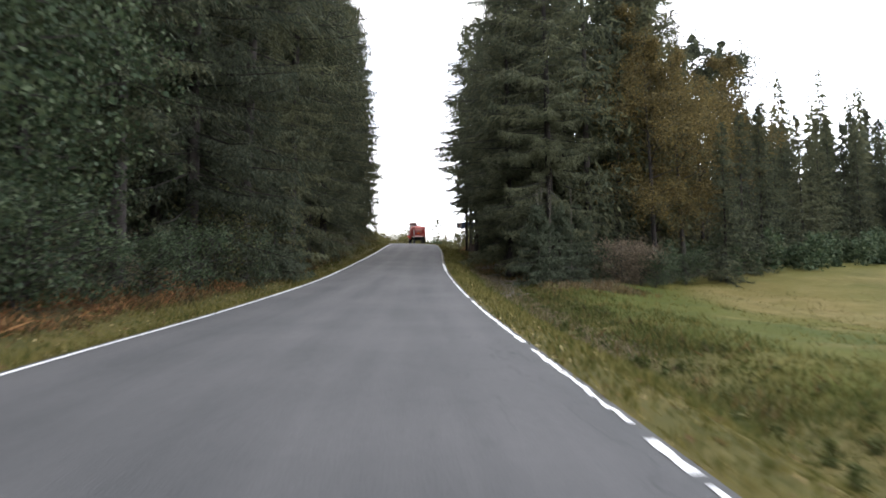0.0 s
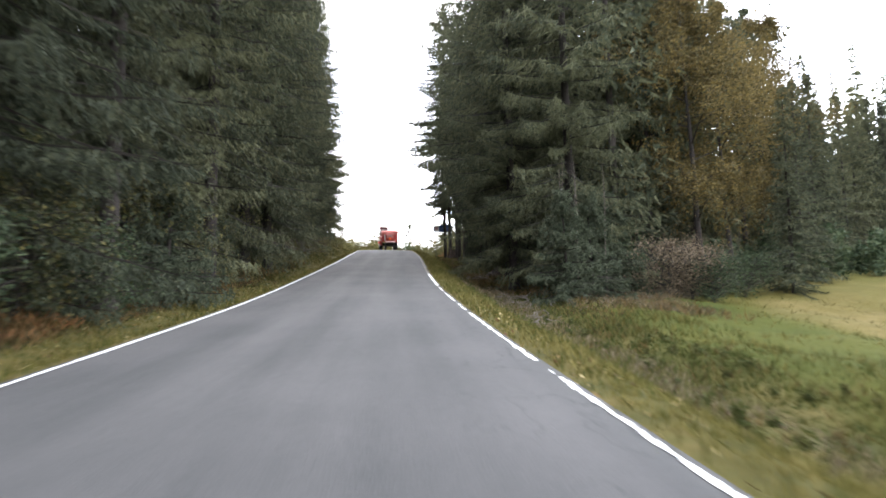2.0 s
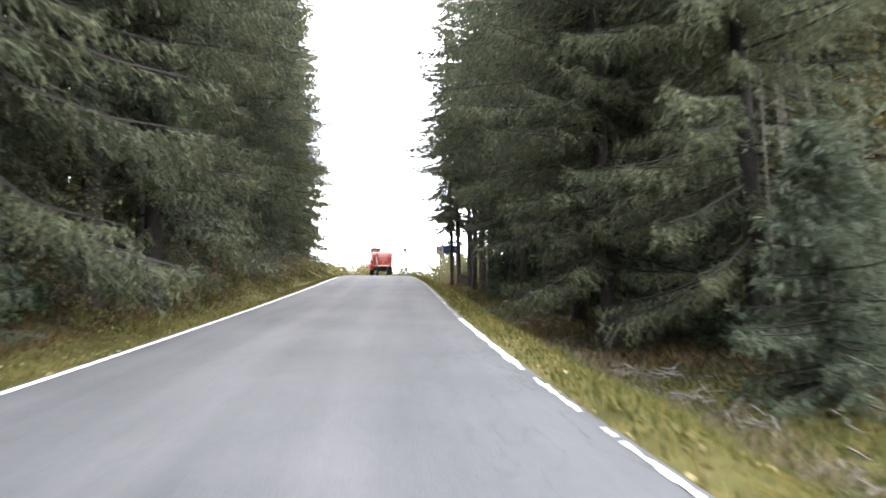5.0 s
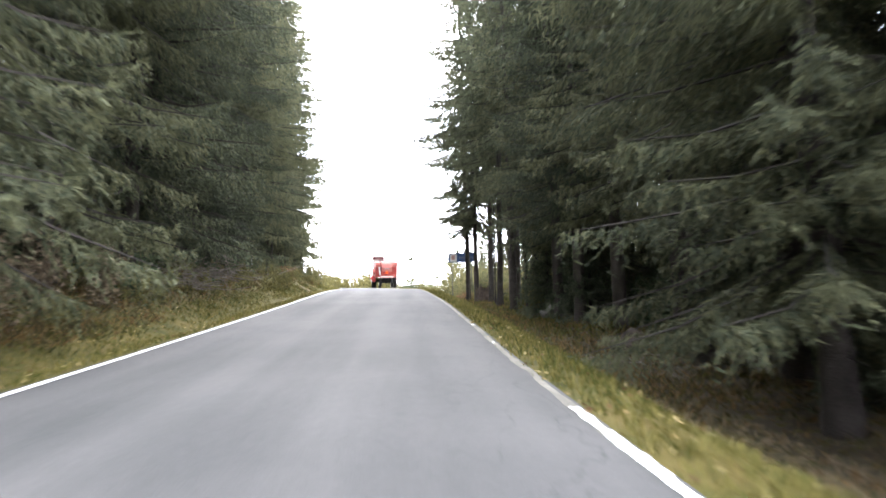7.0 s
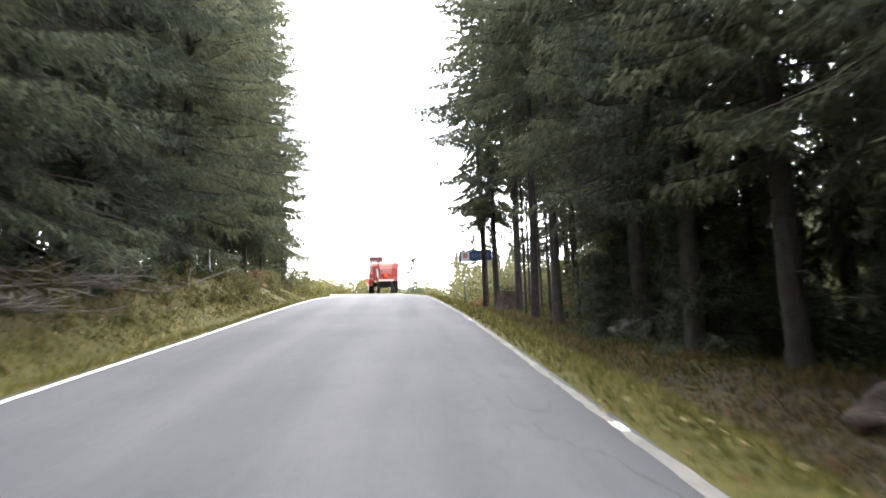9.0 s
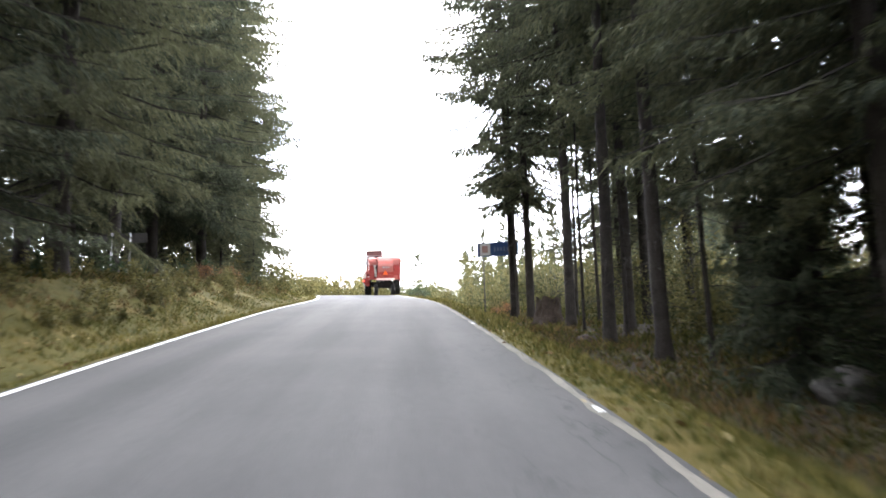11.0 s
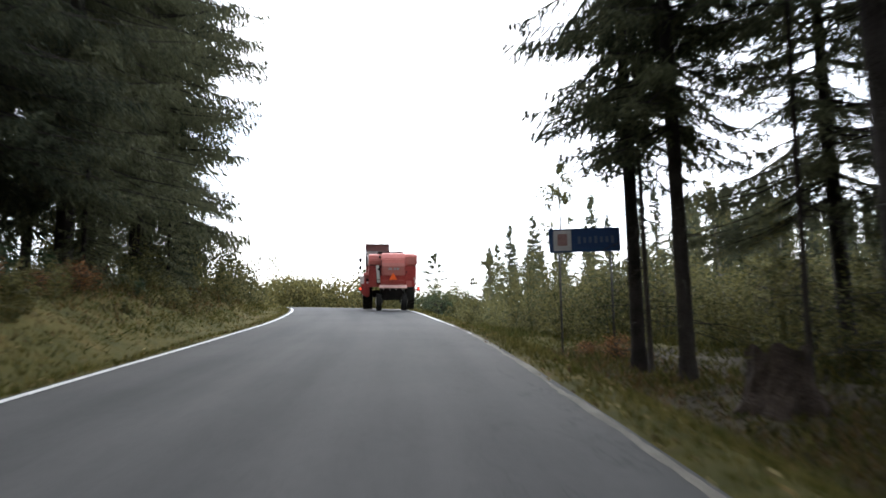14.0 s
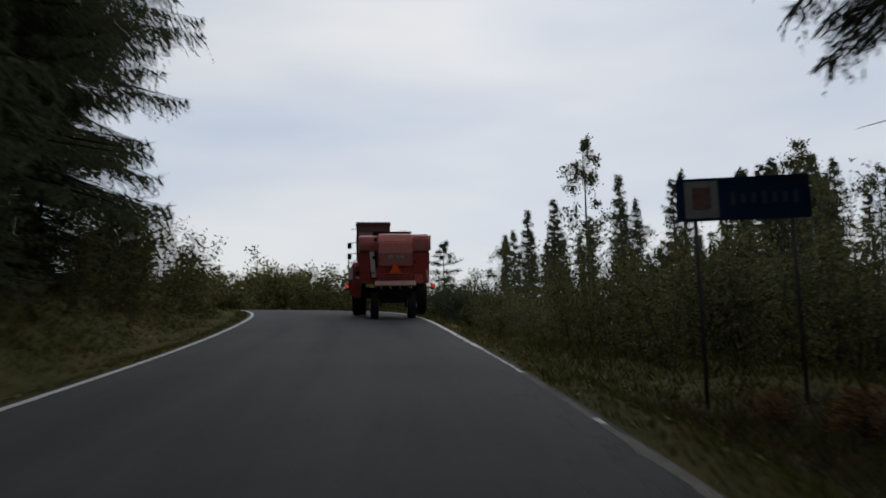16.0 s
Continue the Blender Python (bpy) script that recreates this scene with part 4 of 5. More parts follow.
def far_woods(name, spots, low, high, seed, label, mat):
    """Many distant spruces in one mesh."""
    rng = np.random.default_rng(seed)
    m = Mass()
    for x, y in spots:
        h = rng.uniform(low, high)
        c = np.array([x, y, ground_z(x, y) - 0.3])
        m.tube([c, c + (0, 0, h * 0.97)], [0.011 * h, 0.01], 4)
        k = 330
        q = rng.uniform(0.03, 1, k) ** 0.8
        az = rng.uniform(0, 2 * np.pi, k)
        ln = h * 0.15 * (1 - q) ** 0.75 * rng.uniform(0.5, 1.2, k) + 0.15
        root = c + np.stack([0 * q, 0 * q, q * h], 1)
        out = np.stack([np.cos(az), np.sin(az), rng.uniform(-0.75, -0.1, k)], 1)
        m.slivers(root + out * ln[:, None] * 0.25, root + out * ln[:, None], 0.055 + 0.15 * ln, rng)
    return tagged(m.make(name, mat), label, "forest", kind="stuff")


rngf = random.Random(77)
spots = [(rngf.uniform(26, 150), 0) for _ in range(90)]
spots = [(x, 70 + 0.45 * (x - 14) + rngf.uniform(6, 40)) for x, _ in spots]
spots += [(rngf.uniform(22, 170), rngf.uniform(158, 215)) for _ in range(70)]
spots += [(rngf.uniform(30, 120), rngf.uniform(172, 235)) for _ in range(70)]
far_woods("far_woods", spots, 11, 16, 5, "distant dark spruce forest beyond the field", NEEDLE)
spots = [(rngf.uniform(-36, -24), rngf.uniform(-15, 92)) for _ in range(85)] + [(rngf.uniform(25, 60), rngf.uniform(70, 100)) for _ in range(30)]
far_woods("deep_woods", spots, 17, 24, 6, "dark spruce wood behind the roadside trees", NEEDLE)
spots = [(rngf.uniform(-44, -22), rngf.uniform(86, 120)) for _ in range(22)]
far_woods("bank_woods", spots, 3, 6, 8, "young dark spruces behind the trees on the bank", NEEDLE)
spots = [(rngf.uniform(-150, 22), rngf.uniform(235, 300)) for _ in range(50)]
far_woods("skyline_woods", spots, 6, 11, 7, "low distant tree line on the horizon", NEEDLE)


def thicket(name, spots, low, high, seed, label, mat, leaves=340, leaf=0.1):
    """Many shrubs grown together, one mesh."""
    rng = np.random.default_rng(seed)
    m = Mass()
    for x, y in spots:
        h = rng.uniform(low, high)
        c = np.array([x, y, ground_z(x, y) - 0.1])
        for _ in range(5):
            e = c + rng.normal(0, 0.13, 3) * h * (1, 1, 0.2) + (0, 0, h * rng.uniform(0.6, 0.95))
            m.tube([c, e], [0.012 + 0.003 * h, 0.006], 3)
            k = leaves // 5
            t = rng.uniform(0.12, 1.05, k)[:, None]
            p = c + (e - c) * t + rng.normal(0, 0.13, (k, 3)).clip(-0.21, 0.21) * h * (1.2 - 0.75 * t) * (1, 1, 0.5)
            p[:, 2] = np.maximum(p[:, 2], c[2] + 0.1)
            d = rng.normal(0, 1, (k, 3))
            d /= np.linalg.norm(d, axis=1, keepdims=True)
            ls = leaf * 1.3 * rng.uniform(0.6, 1.4, (k, 1))
            m.slivers(p, p + d * ls, 0.34 * ls[:, 0], rng)
    return tagged(m.make(name, mat), label, "thicket", kind="stuff")


spots = [(rngf.uniform(7.5, 34), rngf.uniform(86, 128)) for _ in range(190)]
thicket("understorey", [(rngf.uniform(6.4, 17), rngf.uniform(78, 108)) for _ in range(120)], 0.6, 1.7, 87, "low green and yellow saplings under the trees", LEAF_OLIVE, 260, 0.09)
thicket("thicket", spots, 2.2, 5.6, 81, "olive and yellow thicket of willow and birch saplings", LEAF_OLIVE, 900, 0.085)
spots = [(rngf.uniform(0.5, 36), rngf.uniform(114, 160)) for _ in range(260)]
spots = [(x, y) for x, y in spots if beside(x, y)[0][0] > 5.5 + 2 * (y < 125)]
reach = [float(beside(*p)[0][0]) for p in spots]
far_off = [p for p, u in zip(spots, reach) if u > 9]
thicket("sapling_thicket", [p for p in far_off if p[0] > 12], 3.8, 6.6, 85, "tall olive thicket of young birches on the slope", LEAF_OLIVE, 950, 0.13)
thicket("birch_thicket", [p for p in far_off if 7 < p[0] <= 12], 4.0, 6.6, 94, "olive thicket of young birches and willows on the slope", LEAF_OLIVE, 950, 0.12)
thicket("middle_thicket", [p for p in far_off if 3 < p[0] <= 7], 3.0, 5.0, 95, "olive thicket of willow on the slope", LEAF_OLIVE, 800, 0.1)
thicket("low_thicket", [p for p, u in zip(spots, reach) if u <= 9 or p[0] <= 3], 1.0, 2.5, 86, "low olive bushes at the ditch", LEAF_OLIVE, 600, 0.075)
spots = [(rngf.uniform(-42, 7), rngf.uniform(147.5, 168)) for _ in range(210)]
spots = [(x, y) for x, y in spots if beside(x, y)[0][0] > 4.5]
thicket("hill_saplings", [(rngf.uniform(-1.5, 11), rngf.uniform(157, 182)) for _ in range(75)], 3.6, 6.4, 99, "young olive saplings on the far slope", LEAF_OLIVE, 900, 0.13)
thicket("hilltop_thicket", [p for p in spots if p[0] < -5], 4.2, 6.2, 82, "yellow green thicket on the hilltop beyond the bend", LEAF_YELLOW_GREEN, 1200, 0.17)
thicket("hilltop_bushes", [p for p in spots if p[0] >= -5], 3.2, 5.6, 93, "low yellow green bushes on the hilltop", LEAF_OLIVE, 1100, 0.12)
spots = [(rngf.uniform(-26, -9.0), rngf.uniform(109, 136)) for _ in range(80)]
spots = [(x, y) for x, y in spots if -18 < beside(x, y)[0][0] < -5.0]
thicket("bank_thicket", spots, 1.4, 3.6, 83, "olive thicket on the bank at the bend", LEAF_OLIVE, 950, 0.08)
spots = [(rngf.uniform(10, 60), 0) for _ in range(70)]
spots = [(x, 48 + 0.42 * (x - 9) + rngf.uniform(0, 5)) for x, _ in spots]
thicket("edge_thicket", spots, 1.5, 3.6, 84, "grey green thicket along the forest edge of the field", LEAF_GREEN, 420, 0.2)

thicket("wood_understorey", [(rngf.uniform(-16, -8.2), rngf.uniform(2, 62)) for _ in range(130)], 0.8, 2.6, 88, "brownish olive saplings under the spruces", LEAF_DULL, 520, 0.08)
thicket("dark_understorey", [(rngf.uniform(6.8, 15), rngf.uniform(48, 82)) for _ in range(90)], 0.8, 2.8, 89, "dark green bushes under the spruces", LEAF_GREEN, 560, 0.085)

bank_spots = [(mid_x(y) - rngf.uniform(4.9, 9.5), y) for y in [rngf.uniform(40, 116) for _ in range(230)]]
thicket("bank_herbs", bank_spots, 0.35, 1.1, 96, "leafy green and yellowing herbs on the grassy bank", LEAF_OLIVE, 240, 0.055)
thicket("bank_bushes", [(mid_x(y) - rngf.uniform(6, 9.5), y) for y in [rngf.uniform(45, 112) for _ in range(46)]], 0.6, 1.5, 97, "low dark green bushes on the grassy bank", LEAF_GREEN, 200, 0.09)

thicket("ditch_herbs", [(mid_x(y) + rngf.uniform(5.2, 8.4), y) for y in [rngf.uniform(4, 42) for _ in range(170)]], 0.15, 0.4, 98, "green leafy herbs in the ditch", DITCH_LEAF, 90, 0.06)

# shrubs
bush_o = leafy("shrub", "olive and yellow willow shrub", "shrub", 3.4, 1.7, 0.3, 61, LEAF_OLIVE, TWIG, 4600, 0.09, stems=5)
bush_d = leafy("shrub", "dull reddish brown autumn shrub by the field", "shrub", 3.0, 1.8, 0.2, 62, LEAF_DULL, TWIG, 6500, 0.085, stems=6)
bush_r = leafy("shrub", "rust orange autumn shrub on the bank", "shrub", 1.5, 1.1, 0.1, 63, LEAF_RUST, TWIG, 1500, 0.1, stems=5)
bush_g = leafy("shrub", "dark green shrub under the trees", "shrub", 2.2, 1.5, 0.15, 64, LEAF_GREEN, TWIG, 4000, 0.08, stems=5)
plant([bush_d], [(11.6, 46.2), (13.0, 47.0)], 40, 0.9, 1.1)
plant([bush_o], [(8.6, 113), (7.4, 118), (6.2, 124), (5.6, 131), (7.8, 138), (10.5, 105), (9.6, 99), (-13.2, 120), (-14.5, 125), (12.5, 57), (11.5, 110), (3, 150), (-6, 153), (-8.1, 26.5), (-8.5, 33.5), (-8.4, 37.5), (-9.2, 42), (-9.5, 46.5)], 41, 0.8, 1.15)
plant([bush_r], [(-10.2, 100.6), (-10.4, 97), (-10.0, 98.6), (12.6, 114), (4.2, 104.5), (3.6, 106.2), (-8.2, 22)], 42, 0.4, 0.62)
plant([bush_g], [(-7.9, 17), (-7.5, 23.3), (-7.7, 28.5), (-8.4, 13), (7.6, 69.5), (6.6, 75.6), (8.4, 47), (8.2, 58), (8.0, 66), (8.6, 72), (-11, 30), (-12, 40), (-11.5, 52), (-12.5, 63), (-9.8, 9.5), (-8.8, 16), (13.5, 45.8), (16.5, 49), (9, 78), (9.6, 62), (10.2, 68), (-7.9, 11), (-8.3, 14.6), (-7.6, 19.2)], 43, 0.8, 1.25)
clean()


# ---- grasses and undergrowth ----
def scatter(name, mat, label, spots, height, width, per=1, seed=0, lean=0.35):
    """Blades of grass or herbs over many spots, one mesh."""
    rng = np.random.default_rng(seed)
    x, y = np.repeat(spots[:, 0], per), np.repeat(spots[:, 1], per)
    x, y = x + rng.normal(0, 0.05, len(x)), y + rng.normal(0, 0.05, len(y))
    z = land(x, y) - 0.03
    h = height * rng.uniform(0.4, 1.3, len(x)) * (0.75 + 0.35 * waves(x * 1.1, y * 1.1))
    root = np.stack([x, y, z], 1)
    d = rng.normal(0, lean, (len(x), 3))
    d[:, 2] = 1
    m = Mass()
    m.blades(root, root + d * h[:, None], width * rng.uniform(0.6, 1.3, len(x)), rng=rng)
    return tagged(m.make(name, mat), label, name.replace("_", " "), kind="stuff")


def along(n, u0, u1, y0, y1, seed, keep=None):
    rng = np.random.default_rng(seed)
    k = rng.integers(np.searchsorted(LINE[:250, 1], y0), np.searchsorted(LINE[:, 1], y1), n)
    u = rng.uniform(u0, u1, n)
    p = LINE[k, :2] + SIDE[k] * u[:, None] + WAY[k] * rng.uniform(0, 0.5, n)[:, None]
    if keep is not None:
        p = p[keep(p[:, 0], p[:, 1])]
    return p


scatter("verge_grass", GRASS, "short yellowing grass on the road verge", np.r_[along(26000, 3.02, 5.0, -2, 128, 1), along(20000, -5.0, -3.02, -2, 132, 2)], 0.16, 0.012, 2, 3)
scatter("ditch_grass", GRASS_GREEN, "tall green grass in the ditch", np.r_[along(14000, 4.6, 8.4, -2, 46, 4), along(4000, 6.5, 10.5, -2, 46, 42), along(5000, 5, 9, 105, 135, 41)], 0.27, 0.014, 2, 5)
scatter("dry_tufts", GRASS, "pale dry grass tufts at the ditch and field edge", np.r_[along(1500, 4.8, 9.5, -2, 46, 43), along(700, 9, 26, 4, 48, 44)], 0.3, 0.012, 4, 45, 0.5)
scatter("withered_herbs", FERN, "tall withered brown herbs at the field corner", np.r_[along(600, 7.5, 14, 36, 47, 71), along(250, 5.5, 8.5, 8, 40, 72)], 0.45, 0.012, 4, 73, 0.5)
scatter("ditch_stalks", LEAF_DULL, "brown withered stalks and litter along the ditch", np.r_[along(2600, 4.9, 6.8, 14, 52, 74), along(1500, 8.0, 13.5, 38, 48, 75)], 0.3, 0.009, 4, 76, 0.45)
scatter("field_grass", GRASS_GREEN, "low green growth on the field", along(26000, 7.5, 30, 0, 48, 6, lambda x, y: tan_swath(x, y) < 0.35), 0.09, 0.012, 1, 7)
scatter("field_stubble", STUBBLE, "pale mown stubble in swaths on the field", along(24000, 8.5, 34, 0, 50, 61, lambda x, y: tan_swath(x, y) > 0.3), 0.11, 0.012, 1, 62)
scatter("withered_ferns", FERN, "withered yellow and rust ferns under the trees", np.r_[along(9000, -9, -4.6, 0, 60, 8), along(4000, 5.5, 9, 46, 108, 9), along(2500, -9.5, -5, 60, 118, 10)], 0.32, 0.010, 5, 11, 0.6)
scatter("undergrowth", MOSS_HERB, "low green undergrowth on the bank and wood floor", np.r_[along(12000, -10, -4.2, 40, 130, 12), along(7000, 5, 10, 46, 130, 13), along(4500, -10, -5, 0, 40, 14)], 0.22, 0.011, 4, 15, 0.6)


scatter("rust_ferns", LEAF_RUST, "rust orange withered ferns under the leafy trees", along(1300, -7.6, -4.9, 3, 27, 84), 0.32, 0.02, 4, 85, 0.7)
scatter("slope_grass", MOSS_HERB, "rank yellowing grass on the slope below the road", np.r_[along(7000, 6.5, 16, 100, 126, 81), along(2500, -14, -7, 92, 118, 82)], 0.42, 0.022, 2, 83, 0.45)


# ---- things made by hand ----
def boxy(bm, size, at=(0, 0, 0), bevel=0.0, taper=None):
    """A box with rounded edges added to bm; taper: scale of its top in x and y."""
    r = bmesh.ops.create_cube(bm, size=1.0)
    vs = r["verts"]
    for v in vs:
        k = taper if taper and v.co.z > 0 else (1, 1)
        v.co = Vector((v.co.x * size[0] * k[0] + at[0], v.co.y * size[1] * k[1] + at[1], v.co.z * size[2] + at[2]))
    if bevel:
        es = list({e for v in vs for e in v.link_edges})
        bmesh.ops.bevel(bm, geom=es, offset=bevel, segments=2, affect="EDGES", clamp_overlap=True)


def barrel(bm, radius, depth, at=(0, 0, 0), axis="X", seg=28, r2=None):
    turn = {"X": Euler((0, radians(90), 0)), "Y": Euler((radians(90), 0, 0)), "Z": Euler((0, 0, 0))}[axis].to_matrix().to_4x4()
    bmesh.ops.create_cone(bm, cap_ends=True, segments=seg, radius1=radius, radius2=radius if r2 is None else r2, depth=depth, matrix=Matrix.Translation(at) @ turn)


def piece(name, bm, mat, parent, label="", smooth=False):
    me = bpy.data.meshes.new(name)
    bm.to_mesh(me)
    bm.free()
    me.materials.append(mat)
    if smooth:
        for p in me.polygons:
            p.use_smooth = True
    ob = new(name, me)
    if parent is not None:
        ob.parent = parent
    if label:
        tagged(ob, label)
    return ob


def box_piece(name, mat, parent, size, at, bevel=0.01, label="", taper=None):
    bm = bmesh.new()
    boxy(bm, size, at, bevel, taper)
    return piece(name, bm, mat, parent, label)


def hull(name, mat, parent, outline, y0, y1, bevel=0.02, label=""):
    """A prism along y from an outline in x and z."""
    bm = bmesh.new()
    a = [bm.verts.new((x, y0, z)) for x, z in outline]
    b = [bm.verts.new((x, y1, z)) for x, z in outline]
    n = len(outline)
    bm.faces.new(a)
    bm.faces.new(b[::-1])
    for i in range(n):
        bm.faces.new((a[i], b[i], b[(i + 1) % n], a[(i + 1) % n]))
    bmesh.ops.recalc_face_normals(bm, faces=bm.faces)
    if bevel:
        bmesh.ops.bevel(bm, geom=list(bm.edges), offset=bevel, segments=2, affect="EDGES", clamp_overlap=True)
    return piece(name, bm, mat, parent, label)


def wheel(parent, x, y, radius, width, lugs):
    bm = bmesh.new()
    barrel(bm, radius * 0.96, width, (x, y, radius), "X", 32)
    bmesh.ops.bevel(bm, geom=[e for e in bm.edges if abs((e.verts[0].co - e.verts[1].co).x) < 1e-4], offset=0.05, segments=2, affect="EDGES")
    tyre = piece("tyre", bm, RUBBER, parent)
    bm = bmesh.new()
    for i in range(lugs):
        a = 2 * math.pi * i / lugs
        for s in (-1, 1):
            m = Matrix.Translation((x, y, radius)) @ Matrix.Rotation(a + s * 0.5 * math.pi / lugs, 4, "X") @ Matrix.Translation((s * width * 0.24, 0, radius * 0.965)) @ Matrix.Rotation(s * 0.5, 4, "Z")
            r = bmesh.ops.create_cube(bm, size=1.0, matrix=m @ Matrix.Diagonal((width * 0.5, 0.05, radius * 0.08, 1)))
    piece("tread", bm, RUBBER, tyre)
    for s in (-1, 1):
        bm = bmesh.new()
        barrel(bm, radius * 0.55, 0.03, (x + s * width * 0.49, y, radius), "X", 24)
        piece("rim", bm, RIM, tyre, "dusty pale wheel rim")
        bm = bmesh.new()
        barrel(bm, radius * 0.2, 0.06, (x + s * width * 0.52, y, radius), "X", 16)
        piece("hub", bm, RIM, tyre)
    return tyre


def side_hull(name, mat, parent, outline, x0, x1, bevel=0.02, label=""):
    """A prism along x from an outline in y and z."""
    ob = hull(name, mat, parent, [(-y, z) for y, z in outline], x0, x1, bevel, label)
    for v in ob.data.vertices:
        v.co = Vector((v.co.y, -v.co.x, v.co.z))
    ob.data.flip_normals()
    return ob


def rod(name, mat, parent, points, radius, label="", sides=8):
    m = Mass()
    m.tube(points, [radius] * len(points), sides)
    return m.make(name, mat, parent, label, True)


def harvester(x, y):
    """Old red combine harvester seen from behind; its rear faces -y, wheels on z = 0."""
    t = tagged(new("combine_harvester"), "old faded red combine harvester driving on the road", "harvester")
    # body and upper band
    hull("body", RED, t, [(-1.0, 1.15), (1.3, 1.15), (1.32, 1.5), (1.33, 2.2), (-1.0, 2.2)], 0.75, 3.6, 0.03)
    side_hull("left_upper_panel", RED_FADED, t, [(0.66, 2.22), (0.62, 2.45), (0.70, 2.68), (0.95, 2.76), (3.4, 2.76), (3.4, 2.22)], -1.0, -0.36, 0.03, "faded salmon red upper panel")
    side_hull("right_upper_panel", RED_FADED, t, [(0.70, 2.18), (0.66, 2.45), (0.76, 2.70), (1.05, 2.80), (3.2, 2.80), (3.2, 2.18)], 0.72, 1.34, 0.05, "faded salmon red grain tank corner")
    box_piece("faded_patch", BLEACHED, t, (0.52, 0.012, 0.36), (1.02, 0.672, 2.42), 0.004, "tan faded patch")
    side_hull("rear_hood", RED_FADED, t, [(0.30, 1.69), (0.26, 2.15), (0.34, 2.5), (0.55, 2.74), (0.9, 2.82), (2.4, 2.84), (2.4, 1.69)], -0.38, 0.74, 0.04, "faded pale red rounded rear hood")
    side_hull("hood_plate", BLEACHED, t, [(0.25, 1.72), (0.225, 2.14), (0.27, 2.30), (0.4, 2.30), (0.4, 1.72)], -0.34, 0.70, 0.012, "sun-bleached pinkish hood plate")
    for px in (-0.385, 0.745):
        side_hull("hood_seam", DARK_METAL, t, [(0.33, 1.7), (0.30, 2.15), (0.37, 2.46), (0.5, 2.46), (0.5, 1.7)], px - 0.008, px + 0.008, 0.0)
    side_hull("lower_panel", RED, t, [(0.34, 1.26), (0.32, 1.69), (0.9, 1.69), (0.9, 1.26)], -0.44, 0.78, 0.02)
    for k in range(3):
        box_piece("rib", RED_FADED, t, (1.14, 0.035, 0.03), (0.17, 0.325, 1.30 + 0.085 * k), 0.008)
    flap = box_piece("straw_flap", FLAP, t, (1.32, 0.3, 0.04), (0, 0, 0), 0.012, "pale faded straw flap sloping outward")
    flap.matrix_basis = pose(0.17, 0.2, 1.16, 30, 0, 0)
    for k in range(4):
        rod("straw_finger", CREAM, t, [(-0.3 + 0.3 * k, 0.14, 1.09), (-0.3 + 0.3 * k + 0.02, 0.12, 0.99)], 0.014)
    box_piece("tank_rim", DARK_METAL, t, (1.3, 1.7, 0.05), (0.1, 1.8, 2.86), 0.012, "dark tank rim")
    box_piece("tank_edge", DARK_METAL, t, (0.04, 2.2, 0.5), (1.36, 2.0, 2.5), 0.01, "dark tank edge")
    for px in (0.5, 0.62):
        rod("rail_post", GREY_PAINT, t, [(px, 2.3, 2.84), (px, 2.3, 3.02)], 0.012)
    # chute, and a flat dark plate for the shade in the gap behind it
    box_piece("recess", DARK_METAL, t, (0.2, 0.04, 0.86), (-0.52, 0.745, 1.74), 0.01, "dark plate standing in for the shaded gap behind the chute")
    ch = box_piece("chute", CREAM, t, (0.15, 0.09, 0.86), (0, 0, 0), 0.018, "pale cream upright chute")
    ch.matrix_basis = pose(-0.55, 0.55, 1.78, 0, -5, 0)
    box_piece("chute_clamp", DARK_METAL, t, (0.14, 0.11, 0.1), (-0.50, 0.52, 2.0), 0.02)
    box_piece("chute_band", DARK_METAL, t, (0.17, 0.11, 0.03), (-0.55, 0.55, 1.5), 0.006)
    bm = bmesh.new()
    barrel(bm, 0.055, 0.05, (-0.46, 0.63, 2.6), "Y", 16)
    piece("hatch", bm, DARK_METAL, t, "small dark round hatch", True)
    box_piece("side_door", RED, t, (0.56, 0.03, 0.5), (1.03, 0.735, 1.9), 0.012)
    box_piece("door_latch", DARK_METAL, t, (0.05, 0.03, 0.1), (0.83, 0.715, 1.86), 0.008)
    rod("pull_rod", CREAM, t, [(1.22, 0.68, 1.6), (1.26, 0.66, 1.28)], 0.018, "pale rod")
    box_piece("side_box", RED_FADED, t, (0.25, 0.3, 0.3), (0.95, 0.6, 1.3), 0.02, "red side box")
    # badge as plain bars
    for cx, w in ((0.02, 0.17), (0.24, 0.12), (0.4, 0.12)):
        box_piece("badge_bar", GREY_PAINT, t, (w, 0.014, 0.1), (cx, 0.222, 2.02), 0.003, "dull grey badge bar")
    # slow vehicle triangle
    bm = bmesh.new()
    for r, yy in ((0.235, 0.232), (0.15, 0.224)):
        bmesh.ops.create_cone(bm, cap_ends=True, segments=3, radius1=r, radius2=r, depth=0.012, matrix=Matrix.Translation((0.17, yy, 1.6)) @ Matrix.Rotation(radians(90), 4, "X"))
    piece("warning_triangle", bm, ORANGE, t, "bright orange warning triangle")
    # chassis, axle and wheels
    box_piece("chassis", DARK_METAL, t, (1.1, 2.9, 0.4), (0.15, 2.2, 0.95), 0.03, "dark oily chassis")
    box_piece("rear_axle", DARK_METAL, t, (1.05, 0.18, 0.26), (0.1, 0.85, 0.64), 0.03)
    for px in (-0.36, 0.56):
        box_piece("axle_knuckle", DARK_METAL, t, (0.14, 0.2, 0.42), (px, 0.85, 0.56), 0.03)
    box_piece("tow_bar", DARK_METAL, t, (0.5, 0.12, 0.08), (0.12, 0.62, 0.86), 0.015)
    wheel(t, -0.5, 0.85, 0.42, 0.27, 16)
    wheel(t, 0.72, 0.85, 0.42, 0.27, 16)
